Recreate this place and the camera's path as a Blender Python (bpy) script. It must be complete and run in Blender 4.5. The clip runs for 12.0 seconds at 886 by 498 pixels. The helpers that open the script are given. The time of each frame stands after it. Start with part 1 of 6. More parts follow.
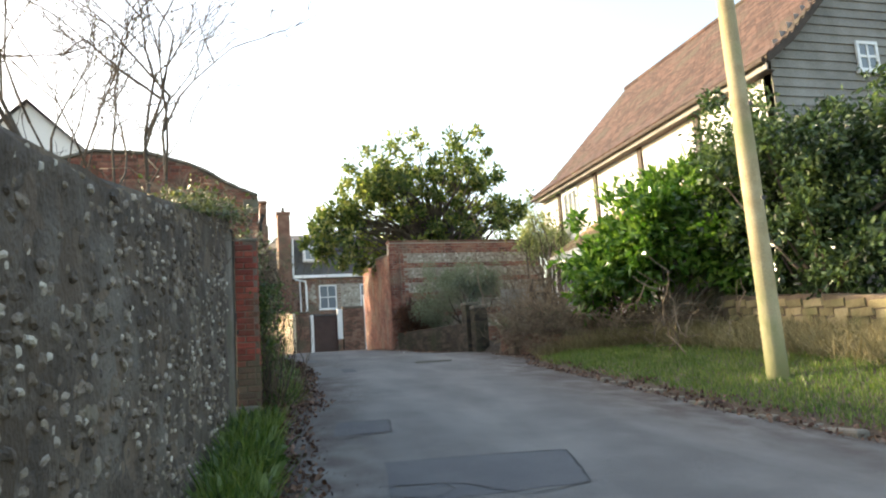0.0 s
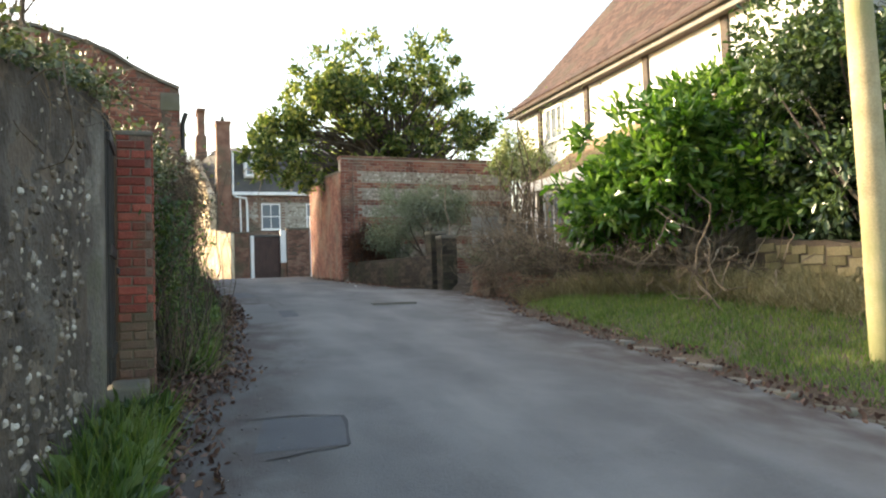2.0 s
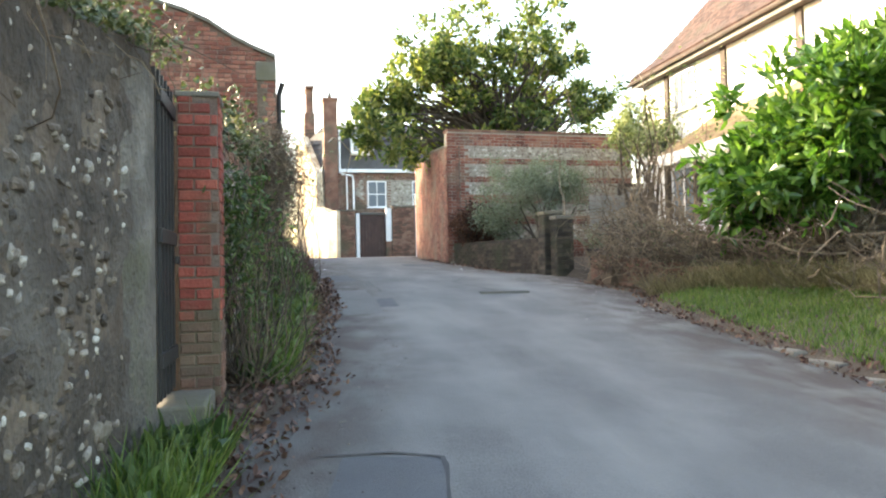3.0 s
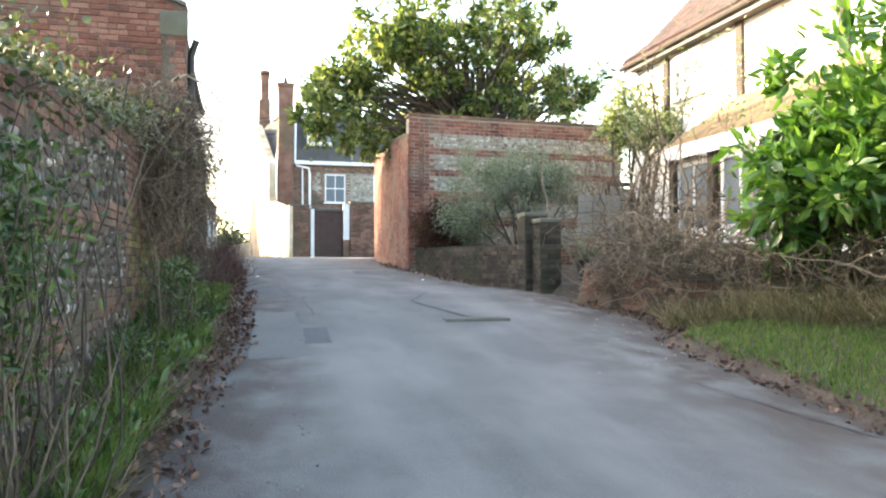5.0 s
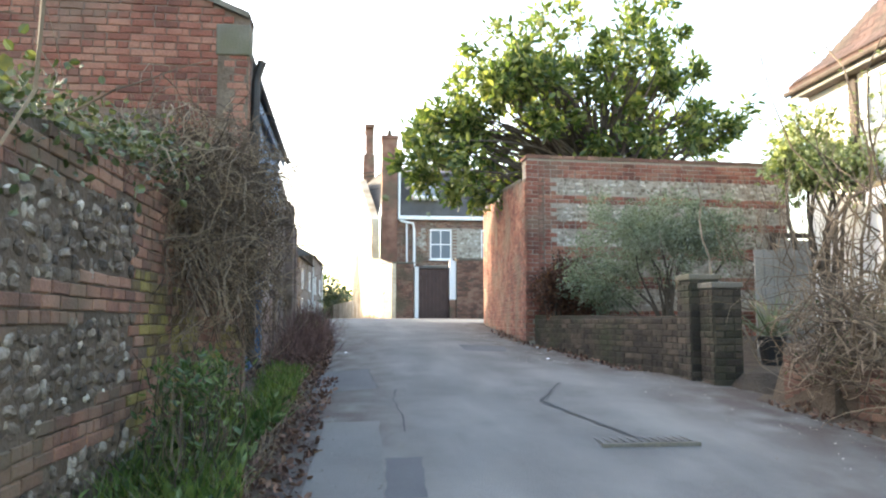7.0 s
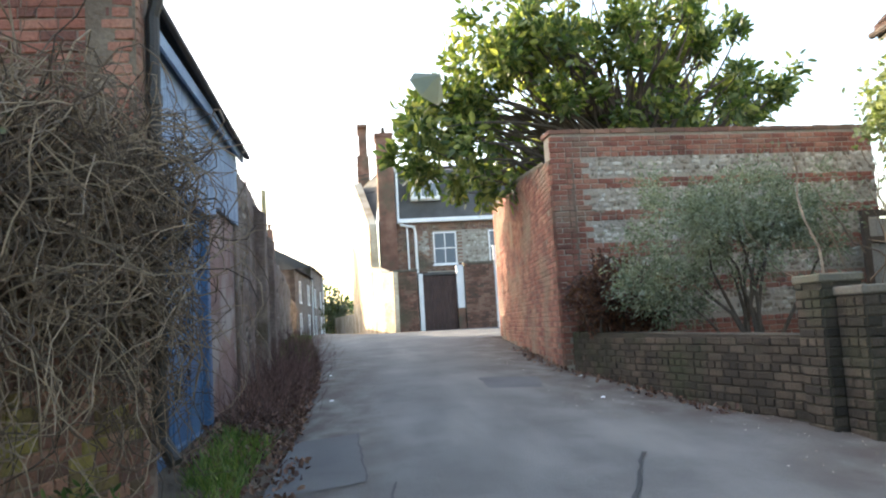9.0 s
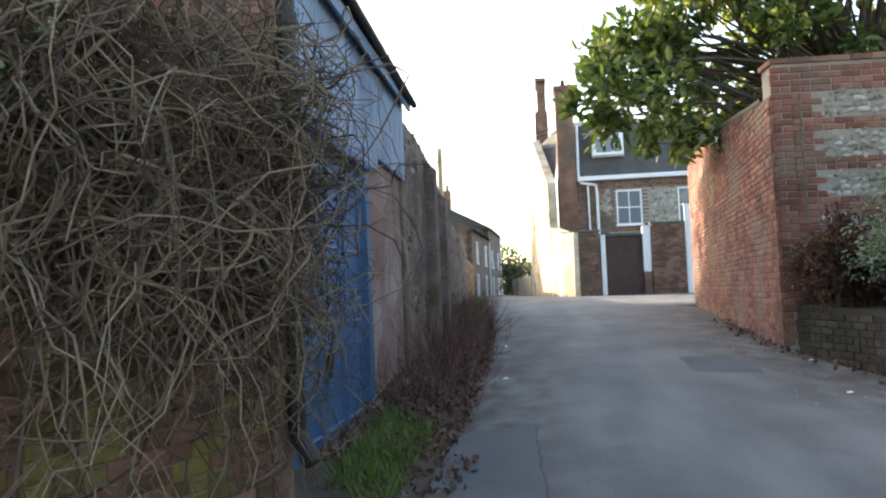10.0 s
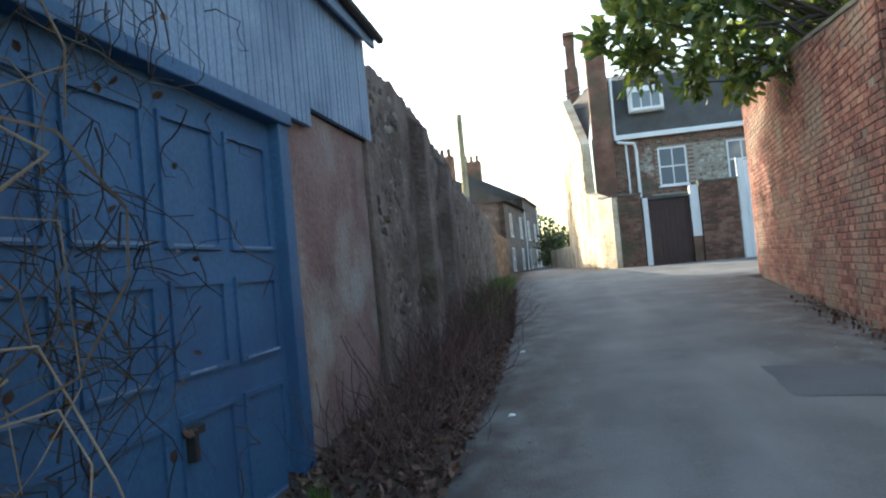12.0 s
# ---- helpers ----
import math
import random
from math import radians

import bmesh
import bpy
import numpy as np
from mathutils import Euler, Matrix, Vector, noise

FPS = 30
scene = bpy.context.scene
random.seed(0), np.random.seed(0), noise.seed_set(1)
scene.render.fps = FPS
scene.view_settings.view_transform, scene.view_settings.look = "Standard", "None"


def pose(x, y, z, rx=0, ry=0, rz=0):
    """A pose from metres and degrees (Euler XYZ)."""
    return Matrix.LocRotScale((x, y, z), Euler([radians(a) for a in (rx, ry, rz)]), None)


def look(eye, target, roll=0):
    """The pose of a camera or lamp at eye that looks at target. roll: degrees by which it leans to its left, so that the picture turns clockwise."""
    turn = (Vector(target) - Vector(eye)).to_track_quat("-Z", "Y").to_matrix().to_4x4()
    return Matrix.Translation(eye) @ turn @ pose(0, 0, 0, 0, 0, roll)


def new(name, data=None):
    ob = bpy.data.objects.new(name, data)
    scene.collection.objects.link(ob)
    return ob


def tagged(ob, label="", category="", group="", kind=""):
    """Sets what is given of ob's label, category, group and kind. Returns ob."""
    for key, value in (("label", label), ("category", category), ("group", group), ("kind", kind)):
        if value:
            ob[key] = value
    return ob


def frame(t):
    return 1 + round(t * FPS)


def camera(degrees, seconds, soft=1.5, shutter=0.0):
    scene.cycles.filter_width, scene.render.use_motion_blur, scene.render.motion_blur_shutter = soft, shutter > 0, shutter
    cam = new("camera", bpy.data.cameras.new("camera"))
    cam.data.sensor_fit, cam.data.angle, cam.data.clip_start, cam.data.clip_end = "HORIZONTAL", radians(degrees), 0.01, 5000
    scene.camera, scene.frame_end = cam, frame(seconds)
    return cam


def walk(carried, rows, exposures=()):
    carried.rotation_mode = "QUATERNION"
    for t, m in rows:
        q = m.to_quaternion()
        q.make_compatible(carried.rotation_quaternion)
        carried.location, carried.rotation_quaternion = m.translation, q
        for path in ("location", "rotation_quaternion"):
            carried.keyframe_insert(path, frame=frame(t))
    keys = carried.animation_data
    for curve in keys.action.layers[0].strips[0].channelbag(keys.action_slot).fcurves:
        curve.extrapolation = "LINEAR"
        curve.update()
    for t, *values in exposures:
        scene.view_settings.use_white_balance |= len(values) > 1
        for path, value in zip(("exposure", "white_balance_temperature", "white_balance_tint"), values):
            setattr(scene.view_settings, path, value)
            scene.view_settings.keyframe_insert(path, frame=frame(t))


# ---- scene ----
cam = camera(60.7, 12.0, soft=2.1)
EXPOSURES = [(0, 2.1, 7150, 11), (1.0, 2.3, 7200, 11), (2.0, 2.2, 7300, 11), (2.5, 2.75, 7200, 11), (5.5, 3.05, 6800, 11), (8.5, 2.65, 6700, 11), (10.5, 2.27, 6550, 11), (11.5, 2.07, 6250, 8), (12, 2.02, 6100, 5)]
PATH = [
    (0, (-0.029, -0.059, 1.489), (0.53, 1.836, 1.805), -4.0),
    (0.5, (0.02, 0.697, 1.5), (0.499, 2.626, 1.727), 2.6),
    (1, (0.22, 1.289, 1.543), (0.796, 3.185, 1.81), -3.1),
    (1.1, (0.26, 1.428, 1.561), (0.825, 3.34, 1.726), -5.2),
    (1.5, (0.415, 1.996, 1.698), (0.975, 3.875, 2.095), -3.6),
    (2, (0.481, 2.779, 1.856), (1.168, 4.654, 1.965), -2.1),
    (2.5, (0.632, 3.471, 1.945), (1.14, 5.403, 2.033), -2.6),
    (2.7, (0.705, 3.708, 1.972), (1.141, 5.659, 2.047), -1.8),
    (4.3, (1.088, 5.708, 2.125), (1.529, 7.658, 2.164), 1.3),
    (4.5, (1.165, 5.985, 2.22), (1.629, 7.924, 2.371), 2.7),
    (5, (1.462, 6.662, 2.235), (1.971, 8.595, 2.285), -0.1),
    (5.5, (1.575, 7.298, 2.276), (1.993, 9.251, 2.378), 1.6),
    (6, (1.671, 7.97, 2.362), (2.111, 9.918, 2.465), 2.1),
    (6.5, (1.829, 8.584, 2.519), (2.144, 10.548, 2.728), 0.7),
    (6.7, (1.81, 8.827, 2.512), (2.075, 10.799, 2.717), 0.2),
    (8.3, (1.857, 11.023, 2.736), (2.053, 13.008, 2.885), -0.2),
    (8.5, (1.894, 11.266, 2.765), (2.141, 13.244, 2.929), -1.3),
    (9, (2.074, 11.94, 2.852), (2.298, 13.917, 3.053), -3.4),
    (9.5, (2.064, 12.471, 2.912), (2.157, 14.466, 3.009), -2.5),
    (10, (2.068, 13.121, 2.929), (1.821, 15.102, 3.05), -2.2),
    (10.5, (2.186, 13.707, 3.043), (2.01, 15.684, 3.292), -4.6),
    (11, (2.162, 14.34, 3.095), (2.144, 16.333, 3.254), -2.8),
    (11.5, (2.3, 14.924, 3.071), (2.241, 16.921, 3.161), -6.4),
    (11.9, (2.318, 15.356, 3.105), (2.102, 17.344, 3.151), -6.3),
    (12, (2.277, 15.472, 3.1), (1.917, 17.438, 3.159), -5.3),
]
walk(cam, [(t, look(eye, target, roll)) for t, eye, target, roll in PATH], EXPOSURES)

# ---- light ----
SUN_AZ = Vector((-0.78, 0.62, 0)).normalized()
SUN_EL = radians(18.5)
world = bpy.data.worlds.new("sky")
scene.world = world
world.use_nodes = True
wn = world.node_tree.nodes
sky = wn.new("ShaderNodeTexSky")
sky.sky_type, sky.sun_disc = "NISHITA", False
sky.sun_elevation, sky.sun_rotation = SUN_EL, math.atan2(SUN_AZ.x, SUN_AZ.y)
sky.dust_density, sky.air_density, sky.ozone_density = 3.0, 1.2, 1.0
wn["Background"].inputs[1].default_value = 0.15
world.node_tree.links.new(sky.outputs[0], wn["Background"].inputs[0])
sun = new("sun", bpy.data.lights.new("sun", "SUN"))
sun.data.energy, sun.data.angle, sun.data.color = 2.6, radians(0.6), (1.0, 0.86, 0.66)
to_sun = Vector((SUN_AZ.x * math.cos(SUN_EL), SUN_AZ.y * math.cos(SUN_EL), math.sin(SUN_EL)))
sun.matrix_world = look(to_sun * 50, (0, 0, 0))

# ---- materials ----
def material(name, colours, scale=8.0, rough=0.85, bump=0.3, fine=60.0, piece="", spread=0.25, metal=0.0, stain=None, stain_scale=0.7, clear=0.0, bump_size=0.01):
    """Noise-mixed colours at two scales; piece: 'object' or 'island' varies each piece; stain: a colour that lies over in blotches."""
    m = bpy.data.materials.new(name)
    m.use_nodes = True
    n, l = m.node_tree.nodes, m.node_tree.links
    b = n["Principled BSDF"]
    geo = n.new("ShaderNodeNewGeometry")
    big, small = n.new("ShaderNodeTexNoise"), n.new("ShaderNodeTexNoise")
    for t, sc in ((big, scale), (small, fine)):
        t.inputs["Scale"].default_value = sc
        t.inputs["Detail"].default_value = 5
        l.new(geo.outputs["Position"], t.inputs["Vector"])
    ramp = n.new("ShaderNodeValToRGB")
    while len(ramp.color_ramp.elements) < len(colours):
        ramp.color_ramp.elements.new(0.5)
    for i, (e, c) in enumerate(zip(ramp.color_ramp.elements, colours)):
        e.position, e.color = 0.28 + 0.44 * i / max(1, len(colours) - 1), (*c, 1)
    value = big.outputs["Fac"]
    if piece:
        src = n.new("ShaderNodeObjectInfo").outputs["Random"] if piece == "object" else geo.outputs["Random Per Island"]
        mix = n.new("ShaderNodeMath")
        mix.operation = "MULTIPLY_ADD"
        mix.inputs[1].default_value = spread * 2
        off = n.new("ShaderNodeMath")
        off.operation = "ADD"
        off.inputs[1].default_value = -spread
        l.new(src, mix.inputs[0])
        l.new(value, mix.inputs[2])
        l.new(mix.outputs[0], off.inputs[0])
        value = off.outputs[0]
    l.new(value, ramp.inputs[0])
    colour = ramp.outputs[0]
    grain = n.new("ShaderNodeMix")
    grain.data_type, grain.blend_type = "RGBA", "OVERLAY"
    grain.inputs["Factor"].default_value = 0.45
    l.new(colour, grain.inputs["A"])
    l.new(small.outputs["Fac"], grain.inputs["B"])
    colour = grain.outputs["Result"]
    if stain:
        st = n.new("ShaderNodeTexNoise")
        st.inputs["Scale"].default_value, st.inputs["Detail"].default_value = stain_scale, 6
        l.new(geo.outputs["Position"], st.inputs["Vector"])
        cut = n.new("ShaderNodeMapRange")
        cut.inputs["From Min"].default_value, cut.inputs["From Max"].default_value = 0.5, 0.68
        l.new(st.outputs["Fac"], cut.inputs["Value"])
        over = n.new("ShaderNodeMix")
        over.data_type = "RGBA"
        l.new(cut.outputs[0], over.inputs["Factor"])
        l.new(colour, over.inputs["A"])
        over.inputs["B"].default_value = (*stain, 1)
        colour = over.outputs["Result"]
    l.new(colour, b.inputs["Base Color"])
    b.inputs["Roughness"].default_value, b.inputs["Metallic"].default_value = rough, metal
    if bump:
        bp = n.new("ShaderNodeBump")
        bp.inputs["Strength"].default_value, bp.inputs["Distance"].default_value = bump, bump_size
        l.new(small.outputs["Fac"], bp.inputs["Height"])
        l.new(bp.outputs[0], b.inputs["Normal"])
    return m


def leaf_material(name, colours, rough=0.35, through_light=0.35):
    m = material(name, colours, 1.2, rough, 0.0, 30.0, "island", 0.35)
    n, l = m.node_tree.nodes, m.node_tree.links
    b, out = n["Principled BSDF"], n["Material Output"]
    tr, add = n.new("ShaderNodeBsdfTranslucent"), n.new("ShaderNodeMixShader")
    add.inputs[0].default_value = through_light
    warm = n.new("ShaderNodeMix")
    warm.data_type, warm.blend_type = "RGBA", "MULTIPLY"
    warm.inputs["Factor"].default_value = 1.0
    warm.inputs["B"].default_value = (1.0, 1.0, 0.48, 1)
    bright = n.new("ShaderNodeHueSaturation")
    bright.inputs["Value"].default_value = 1.8
    l.new(b.inputs["Base Color"].links[0].from_socket, bright.inputs["Color"])
    l.new(bright.outputs[0], warm.inputs["A"])
    l.new(warm.outputs["Result"], tr.inputs[0])
    l.new(b.outputs[0], add.inputs[1])
    l.new(tr.outputs[0], add.inputs[2])
    l.new(add.outputs[0], out.inputs[0])
    return m


ASPHALT = material("asphalt", [(0.1, 0.096, 0.09), (0.122, 0.117, 0.11), (0.15, 0.144, 0.134)], 1.6, 0.82, 1.0, 75, stain=(0.165, 0.158, 0.146), stain_scale=0.8)
ASPHALT_DARK = material("patched_asphalt", [(0.075, 0.075, 0.08), (0.105, 0.105, 0.107)], 2.0, 0.85, 0.6, 120)
ASPHALT_PALE = material("pale_asphalt", [(0.115, 0.111, 0.104), (0.15, 0.145, 0.136)], 2.0, 0.85, 0.6, 120)
TAR = material("tar", [(0.02, 0.02, 0.02), (0.035, 0.034, 0.033)], 6, 0.7, 0.4, 60)
SOIL = material("soil", [(0.05, 0.035, 0.022), (0.085, 0.06, 0.04), (0.12, 0.09, 0.06)], 2.2, 0.95, 0.9, 40, bump_size=0.03)
TURF = material("turf_soil", [(0.045, 0.055, 0.018), (0.07, 0.085, 0.03), (0.10, 0.09, 0.045)], 1.6, 0.95, 0.9, 40, bump_size=0.03)
MORTAR = material("lime_mortar", [(0.07, 0.05, 0.034), (0.115, 0.086, 0.062), (0.17, 0.135, 0.1)], 2.5, 0.95, 0.9, 32, stain=(0.055, 0.04, 0.027), bump_size=0.02)
MORTAR_PALE = material("pale_mortar", [(0.27, 0.24, 0.2), (0.36, 0.33, 0.28)], 3.0, 0.95, 0.7, 50, bump_size=0.015)
CEMENT = material("rendered_cement", [(0.075, 0.066, 0.052), (0.125, 0.11, 0.09), (0.22, 0.2, 0.17)], 3.2, 0.95, 1.0, 24, stain=(0.07, 0.072, 0.032), stain_scale=1.6, bump_size=0.03)
BRICK_RED = material("red_brick", [(0.12, 0.05, 0.037), (0.215, 0.078, 0.053), (0.3, 0.145, 0.1)], 1.6, 0.92, 0.8, 45, "object", 0.2, stain=(0.23, 0.165, 0.12), stain_scale=1.1, bump_size=0.014)
BRICK_RED_J = material("red_brick_joined", [(0.12, 0.05, 0.037), (0.215, 0.078, 0.053), (0.3, 0.145, 0.1)], 1.6, 0.92, 0.8, 45, "island", 0.2, stain=(0.23, 0.165, 0.12), stain_scale=1.1, bump_size=0.014)
BRICK_BRIGHT = material("bright_red_brick", [(0.18, 0.04, 0.028), (0.27, 0.06, 0.042), (0.33, 0.09, 0.06)], 3.0, 0.9, 0.7, 50, "object", 0.2, stain=(0.13, 0.07, 0.045), stain_scale=2.4)
BRICK_BROWN = material("weathered_brick", [(0.11, 0.06, 0.045), (0.19, 0.095, 0.065), (0.26, 0.15, 0.105)], 2.5, 0.92, 0.7, 60, "object", 0.24, stain=(0.1, 0.085, 0.055), stain_scale=1.0)
BRICK_BROWN_J = material("weathered_brick_joined", [(0.11, 0.06, 0.045), (0.19, 0.095, 0.065), (0.26, 0.15, 0.105)], 2.5, 0.92, 0.7, 60, "island", 0.24, stain=(0.1, 0.085, 0.055), stain_scale=1.0)
BRICK_DARK = material("dark_brick", [(0.026, 0.021, 0.015), (0.045, 0.034, 0.024), (0.085, 0.066, 0.048)], 2.5, 0.94, 0.8, 45, "object", 0.24, stain=(0.036, 0.04, 0.018), stain_scale=1.4, bump_size=0.014)
BRICK_DARK_J = material("dark_brick_joined", [(0.026, 0.021, 0.015), (0.045, 0.034, 0.024), (0.085, 0.066, 0.048)], 2.5, 0.94, 0.8, 45, "island", 0.24, stain=(0.036, 0.04, 0.018), stain_scale=1.4, bump_size=0.014)
BRICK_MOSS = material("mossy_brick", [(0.085, 0.058, 0.032), (0.13, 0.1, 0.04), (0.2, 0.165, 0.05)], 4.0, 0.95, 0.8, 45, "object", 0.3)
FLINT = material("flint", [(0.04, 0.03, 0.022), (0.07, 0.053, 0.038), (0.1, 0.078, 0.058), (0.135, 0.108, 0.083), (0.27, 0.24, 0.2)], 6.0, 0.7, 0.8, 45, "object", 0.2)
FLINT_J = material("flint_joined", [(0.04, 0.03, 0.022), (0.07, 0.053, 0.038), (0.1, 0.078, 0.058), (0.135, 0.108, 0.083), (0.27, 0.24, 0.2)], 6.0, 0.7, 0.8, 45, "island", 0.2)
FLINT_PALE = material("pale_flint", [(0.2, 0.17, 0.13), (0.34, 0.3, 0.25), (0.5, 0.47, 0.41)], 4.0, 0.75, 0.5, 40, "object", 0.3)
FLINT_PALE_J = material("pale_flint_joined", [(0.16, 0.13, 0.095), (0.29, 0.25, 0.2), (0.46, 0.43, 0.37)], 4.0, 0.75, 0.5, 40, "island", 0.32)
STONE = material("greensand_stone", [(0.13, 0.11, 0.055), (0.21, 0.175, 0.09), (0.29, 0.245, 0.145)], 2.5, 0.95, 0.8, 40, "object", 0.25, stain=(0.11, 0.12, 0.045), stain_scale=1.6)
TILE = material("clay_tile", [(0.036, 0.02, 0.016), (0.058, 0.031, 0.024), (0.085, 0.05, 0.04)], 1.5, 0.95, 0.6, 50, "object", 0.28, stain=(0.055, 0.046, 0.034), stain_scale=1.0)
TILE_J = material("clay_tile_joined", [(0.036, 0.02, 0.016), (0.058, 0.031, 0.024), (0.085, 0.05, 0.04)], 1.5, 0.95, 0.6, 50, "island", 0.28, stain=(0.055, 0.046, 0.034), stain_scale=1.0)
MOSS_TILE = material("mossy_tile", [(0.19, 0.12, 0.06), (0.27, 0.18, 0.1), (0.24, 0.22, 0.09)], 1.8, 0.95, 0.6, 40, "object", 0.2)
SLATE = material("slate", [(0.05, 0.046, 0.042), (0.085, 0.08, 0.074)], 2.0, 0.8, 0.5, 40, "island", 0.3)
LIMEWASH = material("white_limewash", [(0.72, 0.7, 0.66), (0.82, 0.8, 0.77)], 1.2, 0.9, 0.3, 40)
CREAM = material("cream_render", [(0.4, 0.31, 0.2), (0.56, 0.46, 0.32), (0.68, 0.6, 0.46)], 1.6, 0.95, 1.0, 12, stain=(0.36, 0.27, 0.17), stain_scale=0.9, bump_size=0.05)
PINK = material("pink_render", [(0.13, 0.075, 0.066), (0.2, 0.125, 0.112), (0.27, 0.2, 0.185)], 1.3, 0.92, 0.7, 24, stain=(0.3, 0.27, 0.25), stain_scale=1.5, bump_size=0.02)
OLDRENDER = material("old_render", [(0.1, 0.07, 0.06), (0.165, 0.125, 0.107), (0.26, 0.215, 0.185)], 2.6, 0.95, 1.0, 18, stain=(0.085, 0.066, 0.045), stain_scale=1.5, bump_size=0.04)
WHITE = material("white_paint", [(0.74, 0.74, 0.73), (0.82, 0.82, 0.81)], 2.0, 0.45, 0.1, 40)
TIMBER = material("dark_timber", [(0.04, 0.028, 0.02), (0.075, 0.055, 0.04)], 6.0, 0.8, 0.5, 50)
GREY_BOARD = material("grey_boards", [(0.2, 0.19, 0.17), (0.3, 0.285, 0.26)], 2.0, 0.9, 0.5, 40)
POLE = material("weathered_pole_wood", [(0.24, 0.2, 0.11), (0.34, 0.29, 0.17), (0.42, 0.37, 0.24)], 3.0, 0.85, 0.6, 60, stain=(0.22, 0.22, 0.1), stain_scale=1.5)
BLUE = material("blue_paint", [(0.03, 0.09, 0.19), (0.042, 0.12, 0.245)], 1.2, 0.55, 0.25, 40, stain=(0.03, 0.08, 0.18), stain_scale=1.6)
BLUE_PALE = material("faded_blue_paint", [(0.15, 0.23, 0.35), (0.24, 0.33, 0.46)], 1.0, 0.6, 0.4, 40, stain=(0.11, 0.17, 0.27), stain_scale=1.3)
BLACK = material("black_iron", [(0.012, 0.012, 0.013), (0.025, 0.024, 0.023)], 5.0, 0.55, 0.3, 60)
DOOR = material("brown_door", [(0.04, 0.02, 0.016), (0.07, 0.035, 0.028)], 4.0, 0.6, 0.3, 50)
CONCRETE = material("concrete", [(0.11, 0.098, 0.078), (0.19, 0.172, 0.14)], 3.0, 0.92, 0.6, 50, stain=(0.12, 0.115, 0.07), stain_scale=1.4)
DRY = material("dry_twig", [(0.085, 0.06, 0.04), (0.17, 0.125, 0.085), (0.26, 0.2, 0.14)], 4.0, 0.9, 0.0, 50, "island", 0.3)
BARK = material("bark", [(0.05, 0.04, 0.03), (0.1, 0.08, 0.06)], 6.0, 0.95, 0.7, 40)
GLASS = bpy.data.materials.new("window_glass")
GLASS.use_nodes = True
GLASS.node_tree.nodes["Principled BSDF"].inputs["Base Color"].default_value = (0.16, 0.185, 0.21, 1)
GLASS.node_tree.nodes["Principled BSDF"].inputs["Roughness"].default_value = 0.05
STONE_GREY = material("grey_rubble", [(0.1, 0.085, 0.066), (0.15, 0.13, 0.1), (0.2, 0.175, 0.14)], 5.0, 0.9, 0.8, 40, "object", 0.25)
LAUREL = leaf_material("laurel_leaf", [(0.03, 0.08, 0.012), (0.06, 0.145, 0.023), (0.13, 0.225, 0.05)], 0.2, 0.33)
HOLLY = leaf_material("dark_evergreen_leaf", [(0.022, 0.042, 0.018), (0.045, 0.08, 0.033), (0.09, 0.135, 0.06)], 0.2, 0.25)
MAGNOLIA = leaf_material("magnolia_leaf", [(0.045, 0.075, 0.026), (0.09, 0.13, 0.042), (0.2, 0.225, 0.08)], 0.25, 0.45)
OLIVE = leaf_material("grey_green_leaf", [(0.1, 0.125, 0.085), (0.16, 0.19, 0.14), (0.22, 0.25, 0.2)], 0.5, 0.25)
RUSSET = leaf_material("russet_leaf", [(0.045, 0.02, 0.015), (0.085, 0.035, 0.022), (0.12, 0.055, 0.03)], 0.6, 0.2)
IVY = leaf_material("ivy_leaf", [(0.035, 0.05, 0.018), (0.07, 0.09, 0.035), (0.13, 0.14, 0.07)], 0.4, 0.2)
PALE_IVY = leaf_material("pale_ivy_leaf", [(0.1, 0.14, 0.05), (0.2, 0.24, 0.11), (0.3, 0.33, 0.18)], 0.4, 0.3)
BANK_GRASS = leaf_material("bank_grass_blade", [(0.05, 0.1, 0.015), (0.085, 0.15, 0.025), (0.14, 0.18, 0.05)], 0.5, 0.35)
RUBBLE = material("rubble_facing", [(0.04, 0.031, 0.023), (0.068, 0.053, 0.04), (0.105, 0.086, 0.067)], 5.0, 0.95, 1.0, 28, stain=(0.13, 0.115, 0.097), stain_scale=1.5, bump_size=0.03)
GRASS = leaf_material("grass_blade", [(0.04, 0.085, 0.014), (0.075, 0.14, 0.024), (0.14, 0.18, 0.05)], 0.5, 0.35)
LITTER = leaf_material("dead_leaf", [(0.05, 0.024, 0.018), (0.095, 0.048, 0.036), (0.2, 0.12, 0.09)], 0.8, 0.1)
WEED = leaf_material("green_weed_leaf", [(0.03, 0.06, 0.02), (0.06, 0.105, 0.03), (0.12, 0.17, 0.06)], 0.4, 0.3)
DRY_DARK = material("dark_twig", [(0.04, 0.029, 0.021), (0.085, 0.062, 0.044), (0.17, 0.13, 0.09)], 4.0, 0.9, 0.0, 50, "island", 0.3)
CLIMBER = material("climber_stem", [(0.075, 0.052, 0.035), (0.15, 0.108, 0.072), (0.25, 0.19, 0.13)], 4.0, 0.9, 0.0, 50, "island", 0.3)
BLACK_TWIG = material("blackish_twig", [(0.018, 0.014, 0.011), (0.035, 0.027, 0.02), (0.075, 0.058, 0.044)], 4.0, 0.9, 0.0, 50, "island", 0.3)
DARK_JOINT = material("dark_joint_mortar", [(0.03, 0.025, 0.018), (0.055, 0.045, 0.032)], 3.0, 0.95, 0.8, 40, stain=(0.035, 0.038, 0.018), bump_size=0.015)
RED_STALK = material("reddish_stalk", [(0.05, 0.025, 0.022), (0.1, 0.052, 0.045), (0.17, 0.1, 0.08)], 4.0, 0.9, 0.0, 50, "island", 0.3)
